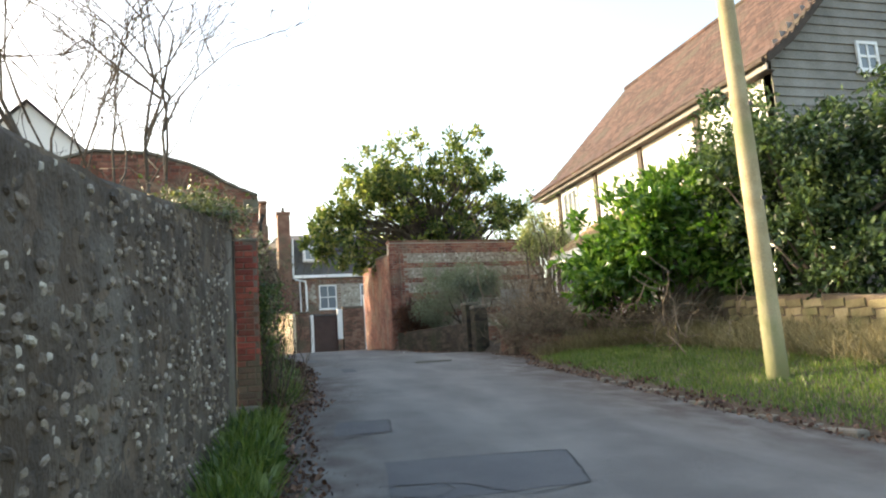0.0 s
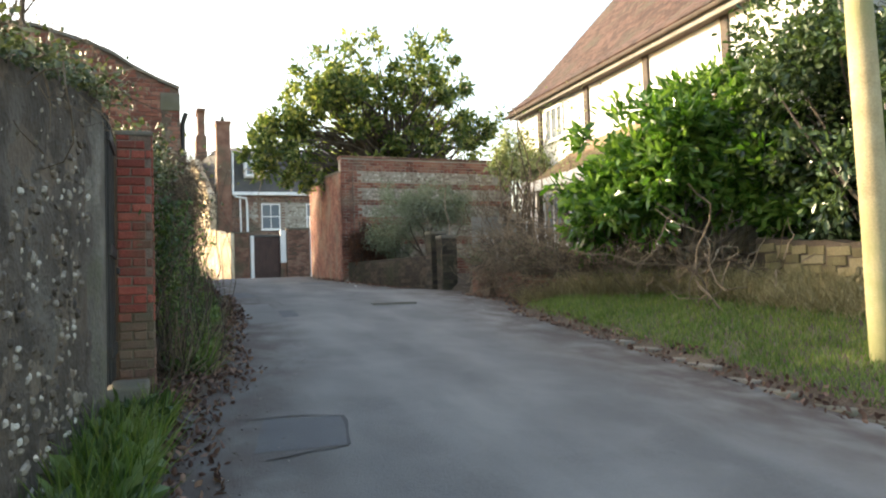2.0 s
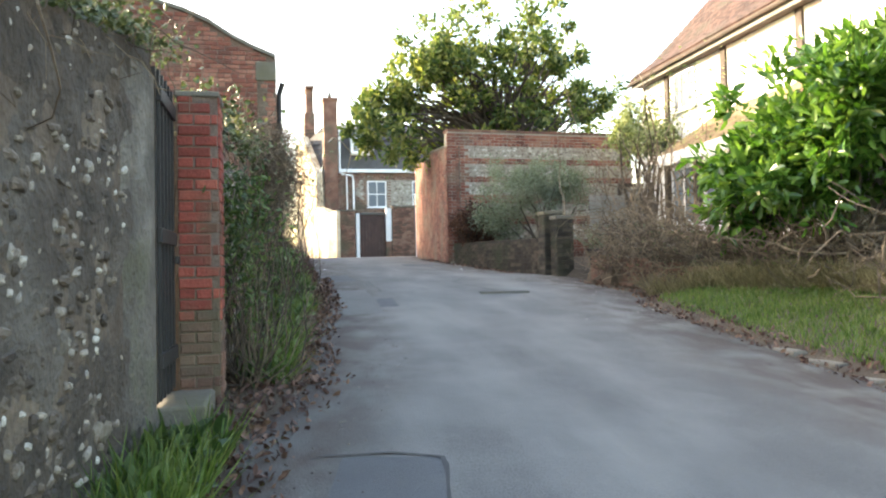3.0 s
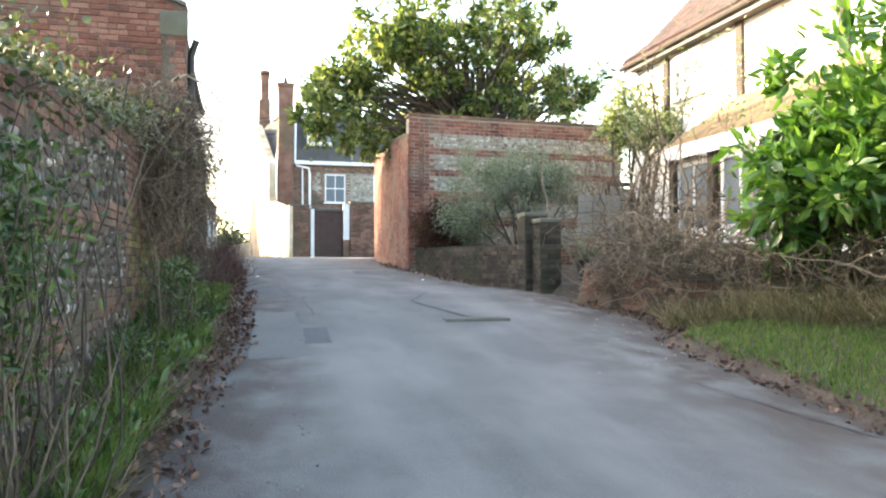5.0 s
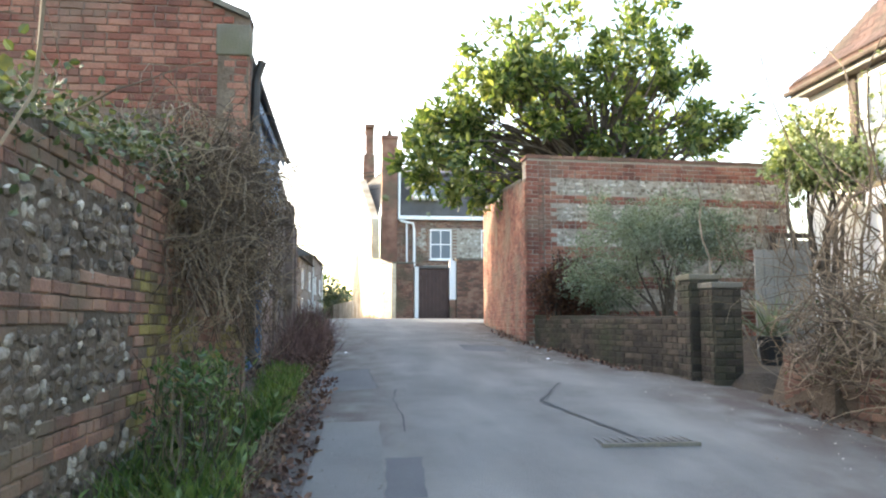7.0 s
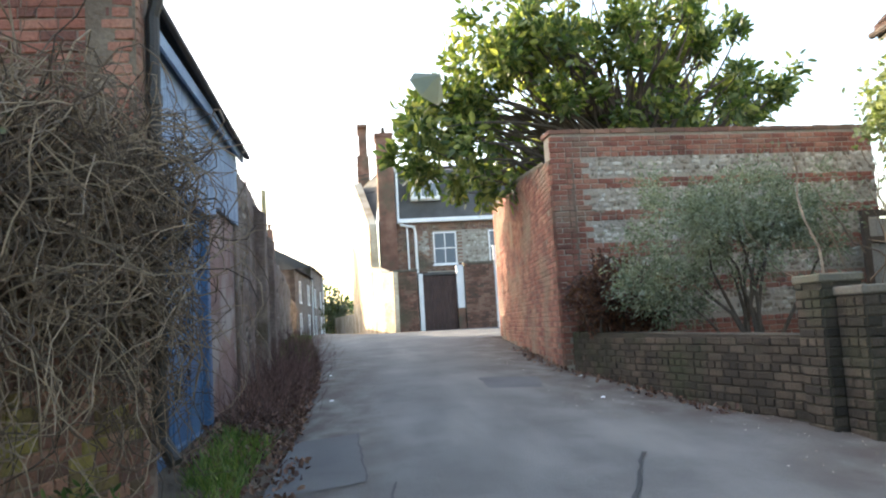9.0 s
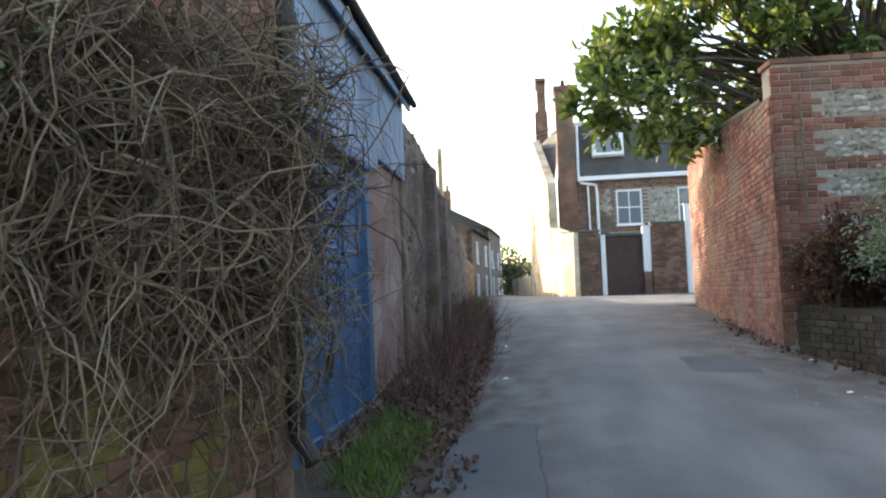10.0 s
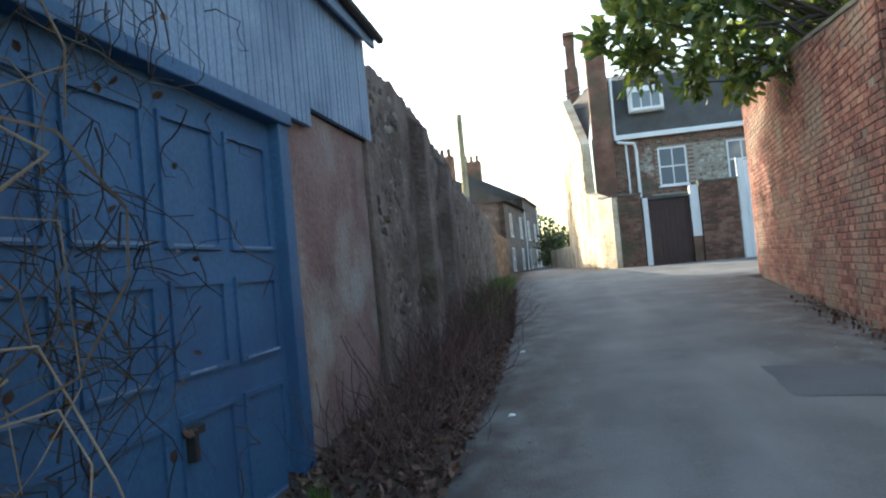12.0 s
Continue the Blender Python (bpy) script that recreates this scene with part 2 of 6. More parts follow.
STRAW = material("straw", [(0.13, 0.11, 0.045), (0.22, 0.185, 0.085), (0.33, 0.28, 0.15)], 2.0, 0.9, 0.0, 50, "island", 0.3)
BRICK_JOINT = material("brick_joint_mortar", [(0.1, 0.065, 0.048), (0.155, 0.11, 0.085), (0.22, 0.17, 0.135)], 2.0, 0.95, 0.8, 40, stain=(0.1, 0.085, 0.05), bump_size=0.015)


# ---- builders ----
class Shape:
    """Vertices and faces gathered for one mesh."""
    def __init__(self):
        self.v, self.f, self.smooth = [], [], False

    def add(self, verts, faces):
        k = len(self.v)
        self.v += [tuple(p) for p in verts]
        self.f += [tuple(i + k for i in f) for f in faces]
        return self

    def box(self, x0, x1, y0, y1, z0, z1, m=None):
        p = [(x, y, z) for z in (z0, z1) for x, y in ((x0, y0), (x1, y0), (x1, y1), (x0, y1))]
        if m:
            p = [m @ Vector(q) for q in p]
        return self.add(p, [(3, 2, 1, 0), (4, 5, 6, 7), (0, 1, 5, 4), (1, 2, 6, 5), (2, 3, 7, 6), (3, 0, 4, 7)])

    def tube(self, points, radii, sides=6, cap=True):
        k = len(self.v)
        pts = [Vector(p) for p in points]
        for i, p in enumerate(pts):
            way = (pts[min(i + 1, len(pts) - 1)] - pts[max(i - 1, 0)]).normalized()
            a = way.orthogonal().normalized() if i == 0 else (a - way * a.dot(way)).normalized()
            b = way.cross(a)
            r = radii[i] if isinstance(radii, (list, tuple)) else radii
            for j in range(sides):
                w = 2 * math.pi * j / sides
                self.v.append(tuple(p + (a * math.cos(w) + b * math.sin(w)) * r))
        for i in range(len(pts) - 1):
            for j in range(sides):
                q, s = k + i * sides, (j + 1) % sides
                self.f.append((q + j, q + s, q + sides + s, q + sides + j))
        if cap:
            self.f.append(tuple(k + j for j in reversed(range(sides))))
            self.f.append(tuple(k + (len(pts) - 1) * sides + j for j in range(sides)))
        return self

    def sheet(self, rows, flip=False):
        """A skin over rows of equally many points."""
        k, w = len(self.v), len(rows[0])
        self.v += [tuple(p) for r in rows for p in r]
        for i in range(len(rows) - 1):
            for j in range(w - 1):
                f = (k + i * w + j, k + i * w + j + 1, k + (i + 1) * w + j + 1, k + (i + 1) * w + j)
                self.f.append(f[::-1] if flip else f)
        return self

    def mesh(self, name, mat):
        me = bpy.data.meshes.new(name)
        me.from_pydata(self.v, [], self.f)
        me.materials.append(mat)
        if self.smooth:
            me.shade_smooth()
        me.update()
        return me


def part(name, shape, mat, parent=None, label="", bevel=0.0):
    ob = new(name, shape.mesh(name, mat))
    ob.parent = parent
    if bevel:
        b = ob.modifiers.new("bevel", "BEVEL")
        b.width, b.segments, b.limit_method = bevel, 2, "ANGLE"
    return tagged(ob, label)


def thing(name, label, category, group="", kind="", at=(0, 0, 0)):
    ob = new(name)
    ob.matrix_world = Matrix.Translation(at)
    ob.empty_display_size = 0.1
    return tagged(ob, label, category, group, kind)


def setting(name, shape, mat, label, category, bevel=0.0):
    return tagged(part(name, shape, mat, None, label, bevel), label, category, "", "structure")


def stuff(name, shape, mat, label, category):
    return tagged(part(name, shape, mat, None, label), label, category, "", "stuff")


rnd = random.Random(7)
rng = np.random.default_rng(7)

# ---- lie of the land ----
G_Y = [-60, -2, 0, 5, 6, 7.3, 8, 14.3, 15.4, 16.1, 18.8, 22, 30.5, 39.1, 60, 400]
G_Z = [-6.0, -0.17, 0.05, 0.61, 0.71, 0.89, 0.98, 1.61, 1.7, 1.78, 1.92, 2.17, 2.5, 2.66, 2.72, 2.9]


def level(y):
    return sum(float(np.interp(y + d, G_Y, G_Z)) for d in (-1.2, -0.6, 0, 0.6, 1.2)) / 5


def wall_x(y):
    return float(np.interp(y, [-12, 0, 2.1, 4.2, 8.75], [-2.6, -0.92, -0.6, -0.3, 0.05]))


def left_edge(y):
    return float(np.interp(y, [-60, -12, 0, 5, 8.5, 10, 11.5, 13.5, 17, 21.6, 25.3, 30.4, 36.4, 51, 62, 70], [-9, -2.2, -0.25, 0.3, 0.5, 1.0, 1.1, 1.35, 1.42, 1.45, 1.29, 0.85, 0.5, -0.55, -0.75, -1.3]))


def right_edge(y):
    return float(np.interp(y, [-60, -12, 5, 7.4, 10, 13.2, 14.2, 16.4, 17.4, 18.5, 22, 30.4, 30.6, 38.9, 39.2, 50, 60, 70], [3, 6.0, 5.35, 5.1, 5.25, 5.45, 5.95, 5.8, 6.6, 5.5, 4.85, 5.4, 9.0, 9.0, 3.2, 2.0, 0.5, -0.4]))


def hedge_x(y):
    return float(np.interp(y, [11.0, 12.4, 14.3, 16.3], [8.35, 7.3, 6.35, 6.0]))


def height(x, y):
    z = level(y)
    if x > 5.0 and y < 17.0:
        edge = right_edge(y) + 0.1
        u = min(1, max(0, (x - edge) / 2.9))
        if y < 13.6:
            z += 0.07 * min(1, max(0, (x - edge) / 0.15)) + 0.42 * u
        if y <= 11.2 and x > 8.42:
            z += 0.55
        if 11.2 < y < 16.6 and x > hedge_x(y) + 0.1:
            z = level(y) + 0.5 + 0.35 * min(1, (x - hedge_x(y)) / 1.5)
    elif x > 5.9 and 17.0 <= y < 22:
        z += 0.18
    return z


def grid(lo, hi, step, far):
    c = list(np.arange(lo, hi + 0.01, step))
    return [lo - d for d in reversed(far)] + c + [hi + d for d in far]


gx, gy = grid(-6, 12, 0.2, (3, 10, 40, 150, 500)), grid(-10, 62, 0.25, (3, 10, 40, 150, 500))
ground = setting("ground", Shape().sheet([[(x, y, height(x, y) - 0.02 + 0.012 * noise.noise((x * 1.7, y * 1.7, 0))) for x in gx] for y in gy]), SOIL, "bare earth verges and gardens with dead leaves", "ground")
def worn_road(m):
    """Pale wheel-worn streaks along the lane, and earth trodden in from its edges."""
    n, l = m.node_tree.nodes, m.node_tree.links
    b = n["Principled BSDF"]
    colour = b.inputs["Base Color"].links[0].from_socket
    geo = n.new("ShaderNodeNewGeometry")
    def over(colour, factor, tint):
        mix = n.new("ShaderNodeMix")
        mix.data_type = "RGBA"
        l.new(factor, mix.inputs["Factor"])
        l.new(colour, mix.inputs["A"])
        mix.inputs["B"].default_value = (*tint, 1)
        return mix.outputs["Result"]
    def noisy(scale, stretch, lo, hi, top):
        mp, tx, mr = n.new("ShaderNodeMapping"), n.new("ShaderNodeTexNoise"), n.new("ShaderNodeMapRange")
        mp.inputs["Scale"].default_value = stretch
        tx.inputs["Scale"].default_value, tx.inputs["Detail"].default_value = scale, 6
        mr.inputs["From Min"].default_value, mr.inputs["From Max"].default_value, mr.inputs["To Max"].default_value = lo, hi, top
        l.new(geo.outputs["Position"], mp.inputs["Vector"])
        l.new(mp.outputs[0], tx.inputs["Vector"])
        l.new(tx.outputs["Fac"], mr.inputs["Value"])
        return mr.outputs[0]
    colour = over(colour, noisy(1.0, (1.5, 0.3, 1), 0.46, 0.68, 0.6), (0.215, 0.207, 0.19))
    colour = over(colour, noisy(1.0, (1.1, 0.45, 2), 0.5, 0.62, 0.35), (0.09, 0.087, 0.082))
    edge, near = n.new("ShaderNodeAttribute"), n.new("ShaderNodeMapRange")
    edge.attribute_name = "edge"
    near.inputs["From Min"].default_value, near.inputs["From Max"].default_value = 1.05, 0.05
    l.new(edge.outputs["Fac"], near.inputs["Value"])
    mul = n.new("ShaderNodeMath")
    mul.operation, mul.use_clamp = "MULTIPLY", True
    l.new(near.outputs[0], mul.inputs[0])
    l.new(noisy(3.5, (1, 0.7, 1), 0.3, 0.62, 1.5), mul.inputs[1])
    colour = over(colour, mul.outputs[0], (0.07, 0.053, 0.044))
    l.new(colour, b.inputs["Base Color"])


worn_road(ASPHALT)
rows, edges = [], []
for y in np.arange(-40, 75, 0.3):
    a, b = left_edge(y) + 0.05 * noise.noise((0, y * 1.3, 3)), right_edge(y) + 0.05 * noise.noise((9, y * 1.3, 3))
    edges += [(b - a) * min(i, 0.72 * (24 - i)) / 24 for i in range(25)]
    rows.append([(a + (b - a) * i / 24, y, level(y) + 0.012 + 0.035 * math.sin(math.pi * i / 24) - (0.03 if i in (0, 24) else 0)) for i in range(25)])
road = Shape().sheet(rows)
road.smooth = True
lane = setting("road", road, ASPHALT, "worn grey asphalt lane running uphill, patched and cracked", "road")
lane.data.attributes.new("edge", "FLOAT", "POINT").data.foreach_set("value", edges)


def on_road(x, y):
    a, b = left_edge(y), right_edge(y)
    return level(y) + 0.012 + 0.035 * math.sin(math.pi * min(1, max(0, (x - a) / (b - a))))


# ---- pieces of walls ----
class Face:
    """A wall's face: s along it, z up, d out of it."""
    def __init__(self, p0, p1, side=1):
        self.o = Vector((p0[0], p0[1], 0))
        run = Vector((p1[0] - p0[0], p1[1] - p0[1], 0))
        self.len, self.u = run.length, run.normalized()
        self.n = Vector((self.u.y, -self.u.x, 0)) * side
        self.m = Matrix(((self.u.x, self.n.x, 0, self.o.x), (self.u.y, self.n.y, 0, self.o.y), (0, 0, 1, 0), (0, 0, 0, 1)))

    def at(self, s, z, d=0.0):
        return self.o + self.u * s + self.n * d + Vector((0, 0, z))


def brick_shape(w, h, d, e=0.006, wob=0.0, seed=0):
    r = random.Random(seed)
    s = Shape()
    ring = lambda x, z, y: [(sx * x + r.uniform(-wob, wob), y, sz * z + r.uniform(-wob, wob)) for sx, sz in ((-1, -1), (1, -1), (1, 1), (-1, 1))]
    s.v = ring(w / 2, h / 2, -0.02) + ring(w / 2, h / 2, d - e) + ring(w / 2 - e, h / 2 - e, d)
    s.f = [(8, 9, 10, 11)] + [(k + j, k + (j + 1) % 4, k + 4 + (j + 1) % 4, k + 4 + j) for k in (0, 4) for j in range(4)]
    return s


def cobble_shape(w, h, d, seed=0):
    r = random.Random(seed)
    s, n = Shape(), 8
    for k, (q, y) in enumerate(((1.0, -0.02), (0.92, d * 0.45), (0.5, d))):
        r2 = random.Random(seed)
        for j in range(n):
            a = 2 * math.pi * j / n
            t = q * r2.uniform(0.62, 1.15)
            c, z = math.cos(a), math.sin(a)
            s.v.append((w / 2 * t * math.copysign(abs(c) ** 0.7, c), y + r.uniform(-0.004, 0.004), h / 2 * t * math.copysign(abs(z) ** 0.7, z)))
    s.f = [(k * n + j, k * n + (j + 1) % n, (k + 1) * n + (j + 1) % n, (k + 1) * n + j) for k in (0, 1) for j in range(n)] + [tuple(2 * n + j for j in range(n))]
    return s


BRICKS = [brick_shape(0.214, 0.065, 0.012, 0.006, 0.003, i) for i in range(4)]
HALVES = [brick_shape(0.102, 0.065, 0.012, 0.006, 0.003, i + 9) for i in range(3)]
COBBLES = [cobble_shape(1, 1, 0.018, i) for i in range(7)]
STONES = [brick_shape(1, 1, 0.02, 0.03, 0.03, i + 20) for i in range(5)]
MESHES = {}


def lay(parent, name, face, places, shapes, mat, mat_joined, near, limit=300, label=""):
    """places: (s, z, sx, sz, tilt, d, which). Those nearest to near become parts, up to the limit; the rest is joined."""
    places = sorted(places, key=lambda p: abs(p[0] - near))
    basis = parent.matrix_world.inverted()
    for s, z, sx, sz, tilt, d, i in places[:limit]:
        key = (id(shapes), i, mat.name)
        if key not in MESHES:
            MESHES[key] = shapes[i].mesh(name, mat)
        ob = new(name, MESHES[key])
        ob.parent = parent
        ob.matrix_world = basis @ face.m @ Matrix.Translation((s, d, z)) @ Matrix.Rotation(tilt, 4, "Y") @ Matrix.Diagonal((sx, 1, sz, 1))
    rest = Shape()
    for s, z, sx, sz, tilt, d, i in places[limit:]:
        m = face.m @ Matrix.Translation((s, d, z)) @ Matrix.Rotation(tilt, 4, "Y") @ Matrix.Diagonal((sx, 1, sz, 1))
        rest.add([m @ Vector(v) for v in shapes[i].v], shapes[i].f)
    if rest.v:
        ob = part(name + "work", rest, mat_joined, parent)
        ob.matrix_parent_inverse = basis
        tagged(ob, label or "joined courses of the same wall", "", "", "stuff")


def courses(face, s0, s1, low, high, keep=None, missing=0.01, rough_edge=0.0):
    out, z, k = [], math.floor(low(s0) / 0.075) * 0.075 if low(s0) < low(s1) else math.floor(low(s1) / 0.075) * 0.075, 0
    top = max(high(s0), high(s1), high((s0 + s1) / 2))
    while z < top:
        header = k % 4 == 3
        step = 0.112 if header else 0.225
        s = s0 + (0.1125 if k % 2 and not header else 0) + step / 2
        if k % 2 and not header and low(s0) < z < high(s0) and (not keep or keep(s0 + 0.05, z)):
            out.append((s0 + 0.052, z, 1, 1, 0, rnd.uniform(-0.004, 0.003), -rnd.randint(1, 3)))
        while s < s1 - step / 2 + 0.004:
            if low(s) + 0.03 < z < high(s) - 0.03 and (not keep or keep(s, z)) and rnd.random() > missing:
                i = -rnd.randint(1, 3) if header else rnd.randint(0, 3)
                out.append((s, z + rnd.uniform(-0.003, 0.003), rnd.uniform(0.97, 1.0), 1, rnd.uniform(-0.008, 0.008), rnd.uniform(-0.004, 0.003), i))
            s += step
        gap = s1 - (s - step / 2)
        if gap > 0.045 and low(s1) + 0.03 < z < high(s1) - 0.03 and (not keep or keep(s1 - 0.02, z)):
            out.append((s1 - gap / 2, z, (gap - 0.008) / 0.102, 1, 0, rnd.uniform(-0.004, 0.003), -rnd.randint(1, 3)))
        z, k = z + 0.075, k + 1
    return out


BRICK_SET = BRICKS + HALVES


def brickwork(parent, face, s0, s1, low, high, mat, joined, near, limit=300, keep=None, missing=0.01, label=""):
    lay(parent, "brick", face, [p[:6] + (p[6] if p[6] >= 0 else 3 - p[6],) for p in courses(face, s0, s1, low, high, keep, missing)], BRICK_SET, mat, joined, near, limit, label)


def flintwork(parent, face, s0, s1, low, high, mat, joined, near, limit=300, keep=None, w=0.13, h=0.085, fill=0.93, label=""):
    out, z = [], min(low(s0), low(s1))
    while z < max(high(s0), high(s1)):
        s = s0 + rnd.uniform(0, w)
        while s < s1 - w * 0.3:
            k = rnd.choice((0.4, 0.6, 0.8, 1.0, 1.5))
            zz = z + rnd.uniform(-0.25, 0.25) * h
            if low(s) + h * 0.4 < zz < high(s) - h * 0.4 and (not keep or keep(s, zz)) and rnd.random() < fill:
                out.append((s + w * k / 2, zz, w * k * 0.95, h * rnd.uniform(0.7, 1.15), rnd.uniform(-0.3, 0.3), rnd.uniform(-0.012, 0.004), rnd.randint(0, 6)))
            s += w * k
        z += h * 0.95
    lay(parent, "flint", face, out, COBBLES, mat, joined, near, limit, label)


def wall_body(face, s0, s1, low, high, thick, step=0.25, ragged=0.0, seed=0):
    """A wall with its own thickness: low and high are heights along s; ragged breaks up its top."""
    n = max(2, int((s1 - s0) / step) + 1)
    s = Shape()
    front, back = [], []
    for i in range(n):
        q = s0 + (s1 - s0) * i / (n - 1)
        t = high(q) + ragged * noise.noise((q * 2.3, seed, 0)) + ragged * 0.5 * noise.noise((q * 7.1, seed, 2))
        front.append((face.at(q, low(q)), face.at(q, t)))
        back.append((face.at(q, low(q), -thick), face.at(q, t + ragged * 0.4 * noise.noise((q * 3, seed, 5)), -thick)))
    rows = [[f[0] for f in front], [f[1] for f in front], [b[1] for b in back], [b[0] for b in back], [f[0] for f in front]]
    s.sheet(rows, face.n.cross(Vector((0, 0, 1))).dot(face.u) > 0)
    for e in (0, -1):
        s.add([front[e][0], front[e][1], back[e][1], back[e][0]], [(0, 1, 2, 3)])
    return s


sink = 0.35

# stone and flint wall along the start of the lane
def stone_wall():
    f = Face((wall_x(-9), -9), (wall_x(0), 0))
    g = Face((wall_x(0), 0), (wall_x(8.75) , 8.75))
    def low(q): return level(q) - sink
    def high(q): return level(q) + 1.98 + 0.3 * min(1, max(0, (q - 3.5) / 5)) 
    back = setting("wall_1", wall_body(f, 0, f.len, lambda q: level(q - 9) - sink, lambda q: level(q - 9) + 1.98, 0.42, 0.25, 0.06, 1), MORTAR, "old flint and rubble garden wall in crumbling mortar", "wall")
    body = setting("wall_2", wall_body(g, 0, g.len, low, high, 0.42, 0.12, 0.05, 2), MORTAR, "old flint and rubble garden wall with rendered end", "wall")
    smear = lambda s, z: noise.noise((s * 0.9, z * 0.9, 4)) > -0.28 and (s < 8.2 or noise.noise((s * 3, z * 3, 1)) > 0.25)
    flintwork(body, g, 0.3, g.len - 0.1, lambda q: low(q) + 0.3, high, FLINT, FLINT_J, 5.5, 300, smear, 0.09, 0.062, 0.42)
    flintwork(body, g, 0.3, g.len - 0.5, lambda q: low(q) + 0.3, high, FLINT_PALE, FLINT_PALE_J, 5.5, 200, lambda s, z: noise.noise((s * 1.3, z * 1.3, 21)) > -0.25, 0.05, 0.042, 0.06)
    flintwork(body, g, 0.3, g.len - 0.8, lambda q: low(q) + 0.3, lambda q: high(q) - 0.5, STONE_GREY, STONE_GREY, 5.5, 90, lambda s, z: noise.noise((s * 0.8, z * 1.6, 33)) > 0.1, 0.2, 0.11, 0.2)
    skin = Shape()
    def rough(q, z):
        return 0.004 + 0.022 * noise.noise((q * 3.1, z * 3.7, 11)) + 0.012 * noise.noise((q * 9.0, z * 11.0, 12)) + 0.006 * noise.noise((q * 23.0, z * 25.0, 13))
    skin.sheet([[g.at(q, low(q) + 0.25 + (high(q) + 0.02 - low(q) - 0.25) * k / 44, (rough(q, low(q) + 2.3 * k / 44) if q < g.len - 0.4 else 0.004) if k < 44 else -0.03) for k in range(45)] for q in np.arange(0.0, g.len, 0.05)], True)
    skin.smooth = True
    part("rubble_facing", skin, RUBBLE, body, "rough lime mortar and rubble facing")
    end = Shape()
    end.sheet([[g.at(g.len - 0.62 + 0.16 * noise.noise((z * 1.3, 2, 2)), z, -0.004) for z in np.arange(level(8.6) - 0.1, level(8.7) + 2.24, 0.15)],
               [g.at(g.len - 0.18, z, 0.02 + 0.01 * noise.noise((z * 2, 2, 8))) for z in np.arange(level(8.6) - 0.1, level(8.7) + 2.24, 0.15)],
               [g.at(g.len + 0.012, z, 0.018) for z in np.arange(level(8.6) - 0.1, level(8.7) + 2.24, 0.15)],
               [g.at(g.len + 0.012, z, -0.42) for z in np.arange(level(8.6) - 0.1, level(8.7) + 2.24, 0.15)]], True)
    quoin = part("rendered_end", end, CEMENT, body, "smooth cement-rendered wall end")
    return body
stone_wall()

# gate, its step and the red brick pier
def gate_and_pier():
    base = level(9.2)
    step = Shape().box(-0.35, 0.34, 8.77, 9.46, base - 0.3, base + 0.13)
    setting("doorstep", step, CONCRETE, "worn concrete doorstep in the garden gateway", "step", 0.02)
    gate = thing("garden_gate", "closed black iron-clad garden gate in the wall", "gate", at=(0.075, 9.1, base))
    part("gate_leaf", Shape().box(-0.03, 0.0, -0.32, 0.35, 0.15, 2.15), BLACK, gate)
    part("gate_post", Shape().box(-0.12, -0.031, 0.22, 0.45, 0.1, 2.2), BLACK, gate)
    for z in (0.35, 1.1, 1.95):
        part("rail", Shape().box(0.001, 0.03, -0.31, 0.34, z, z + 0.09), BLACK, gate, "", 0.004)
    for i in range(5):
        part("bar", Shape().box(0.001, 0.018, -0.29 + i * 0.14, -0.26 + i * 0.14, 0.16, 2.14), BLACK, gate)
    part("latch", Shape().box(0.03, 0.055, 0.2, 0.3, 0.98, 1.03), BLACK, gate, "black iron latch", 0.004)
    pier = setting("pier_1", Shape().box(0.105, 0.375, 9.475, 9.83, base - 0.2, base + 2.13), BRICK_JOINT, "red brick gate pier, brown and mossy at its foot", "pier")
    lo, hi = lambda q: base + 0.0, lambda q: base + 2.13
    clean = lambda q, z: z - base > 0.78 + 0.3 * noise.noise((q * 6, z * 2, 3))
    for pf, w in ((Face((0.105, 9.475), (0.375, 9.475)), 0.27), (Face((0.375, 9.475), (0.375, 9.83)), 0.35)):
        brickwork(pier, pf, 0, w, lo, hi, BRICK_BRIGHT, BRICK_BRIGHT, 0, 300, clean, 0)
        brickwork(pier, pf, 0, w, lo, hi, BRICK_BROWN, BRICK_BROWN, 0, 300, lambda q, z: not clean(q, z), 0)
    part("cap", Shape().box(0.09, 0.39, 9.46, 9.845, base + 2.13, base + 2.17), CONCRETE, pier, "thin stone cap", 0.01)
gate_and_pier()

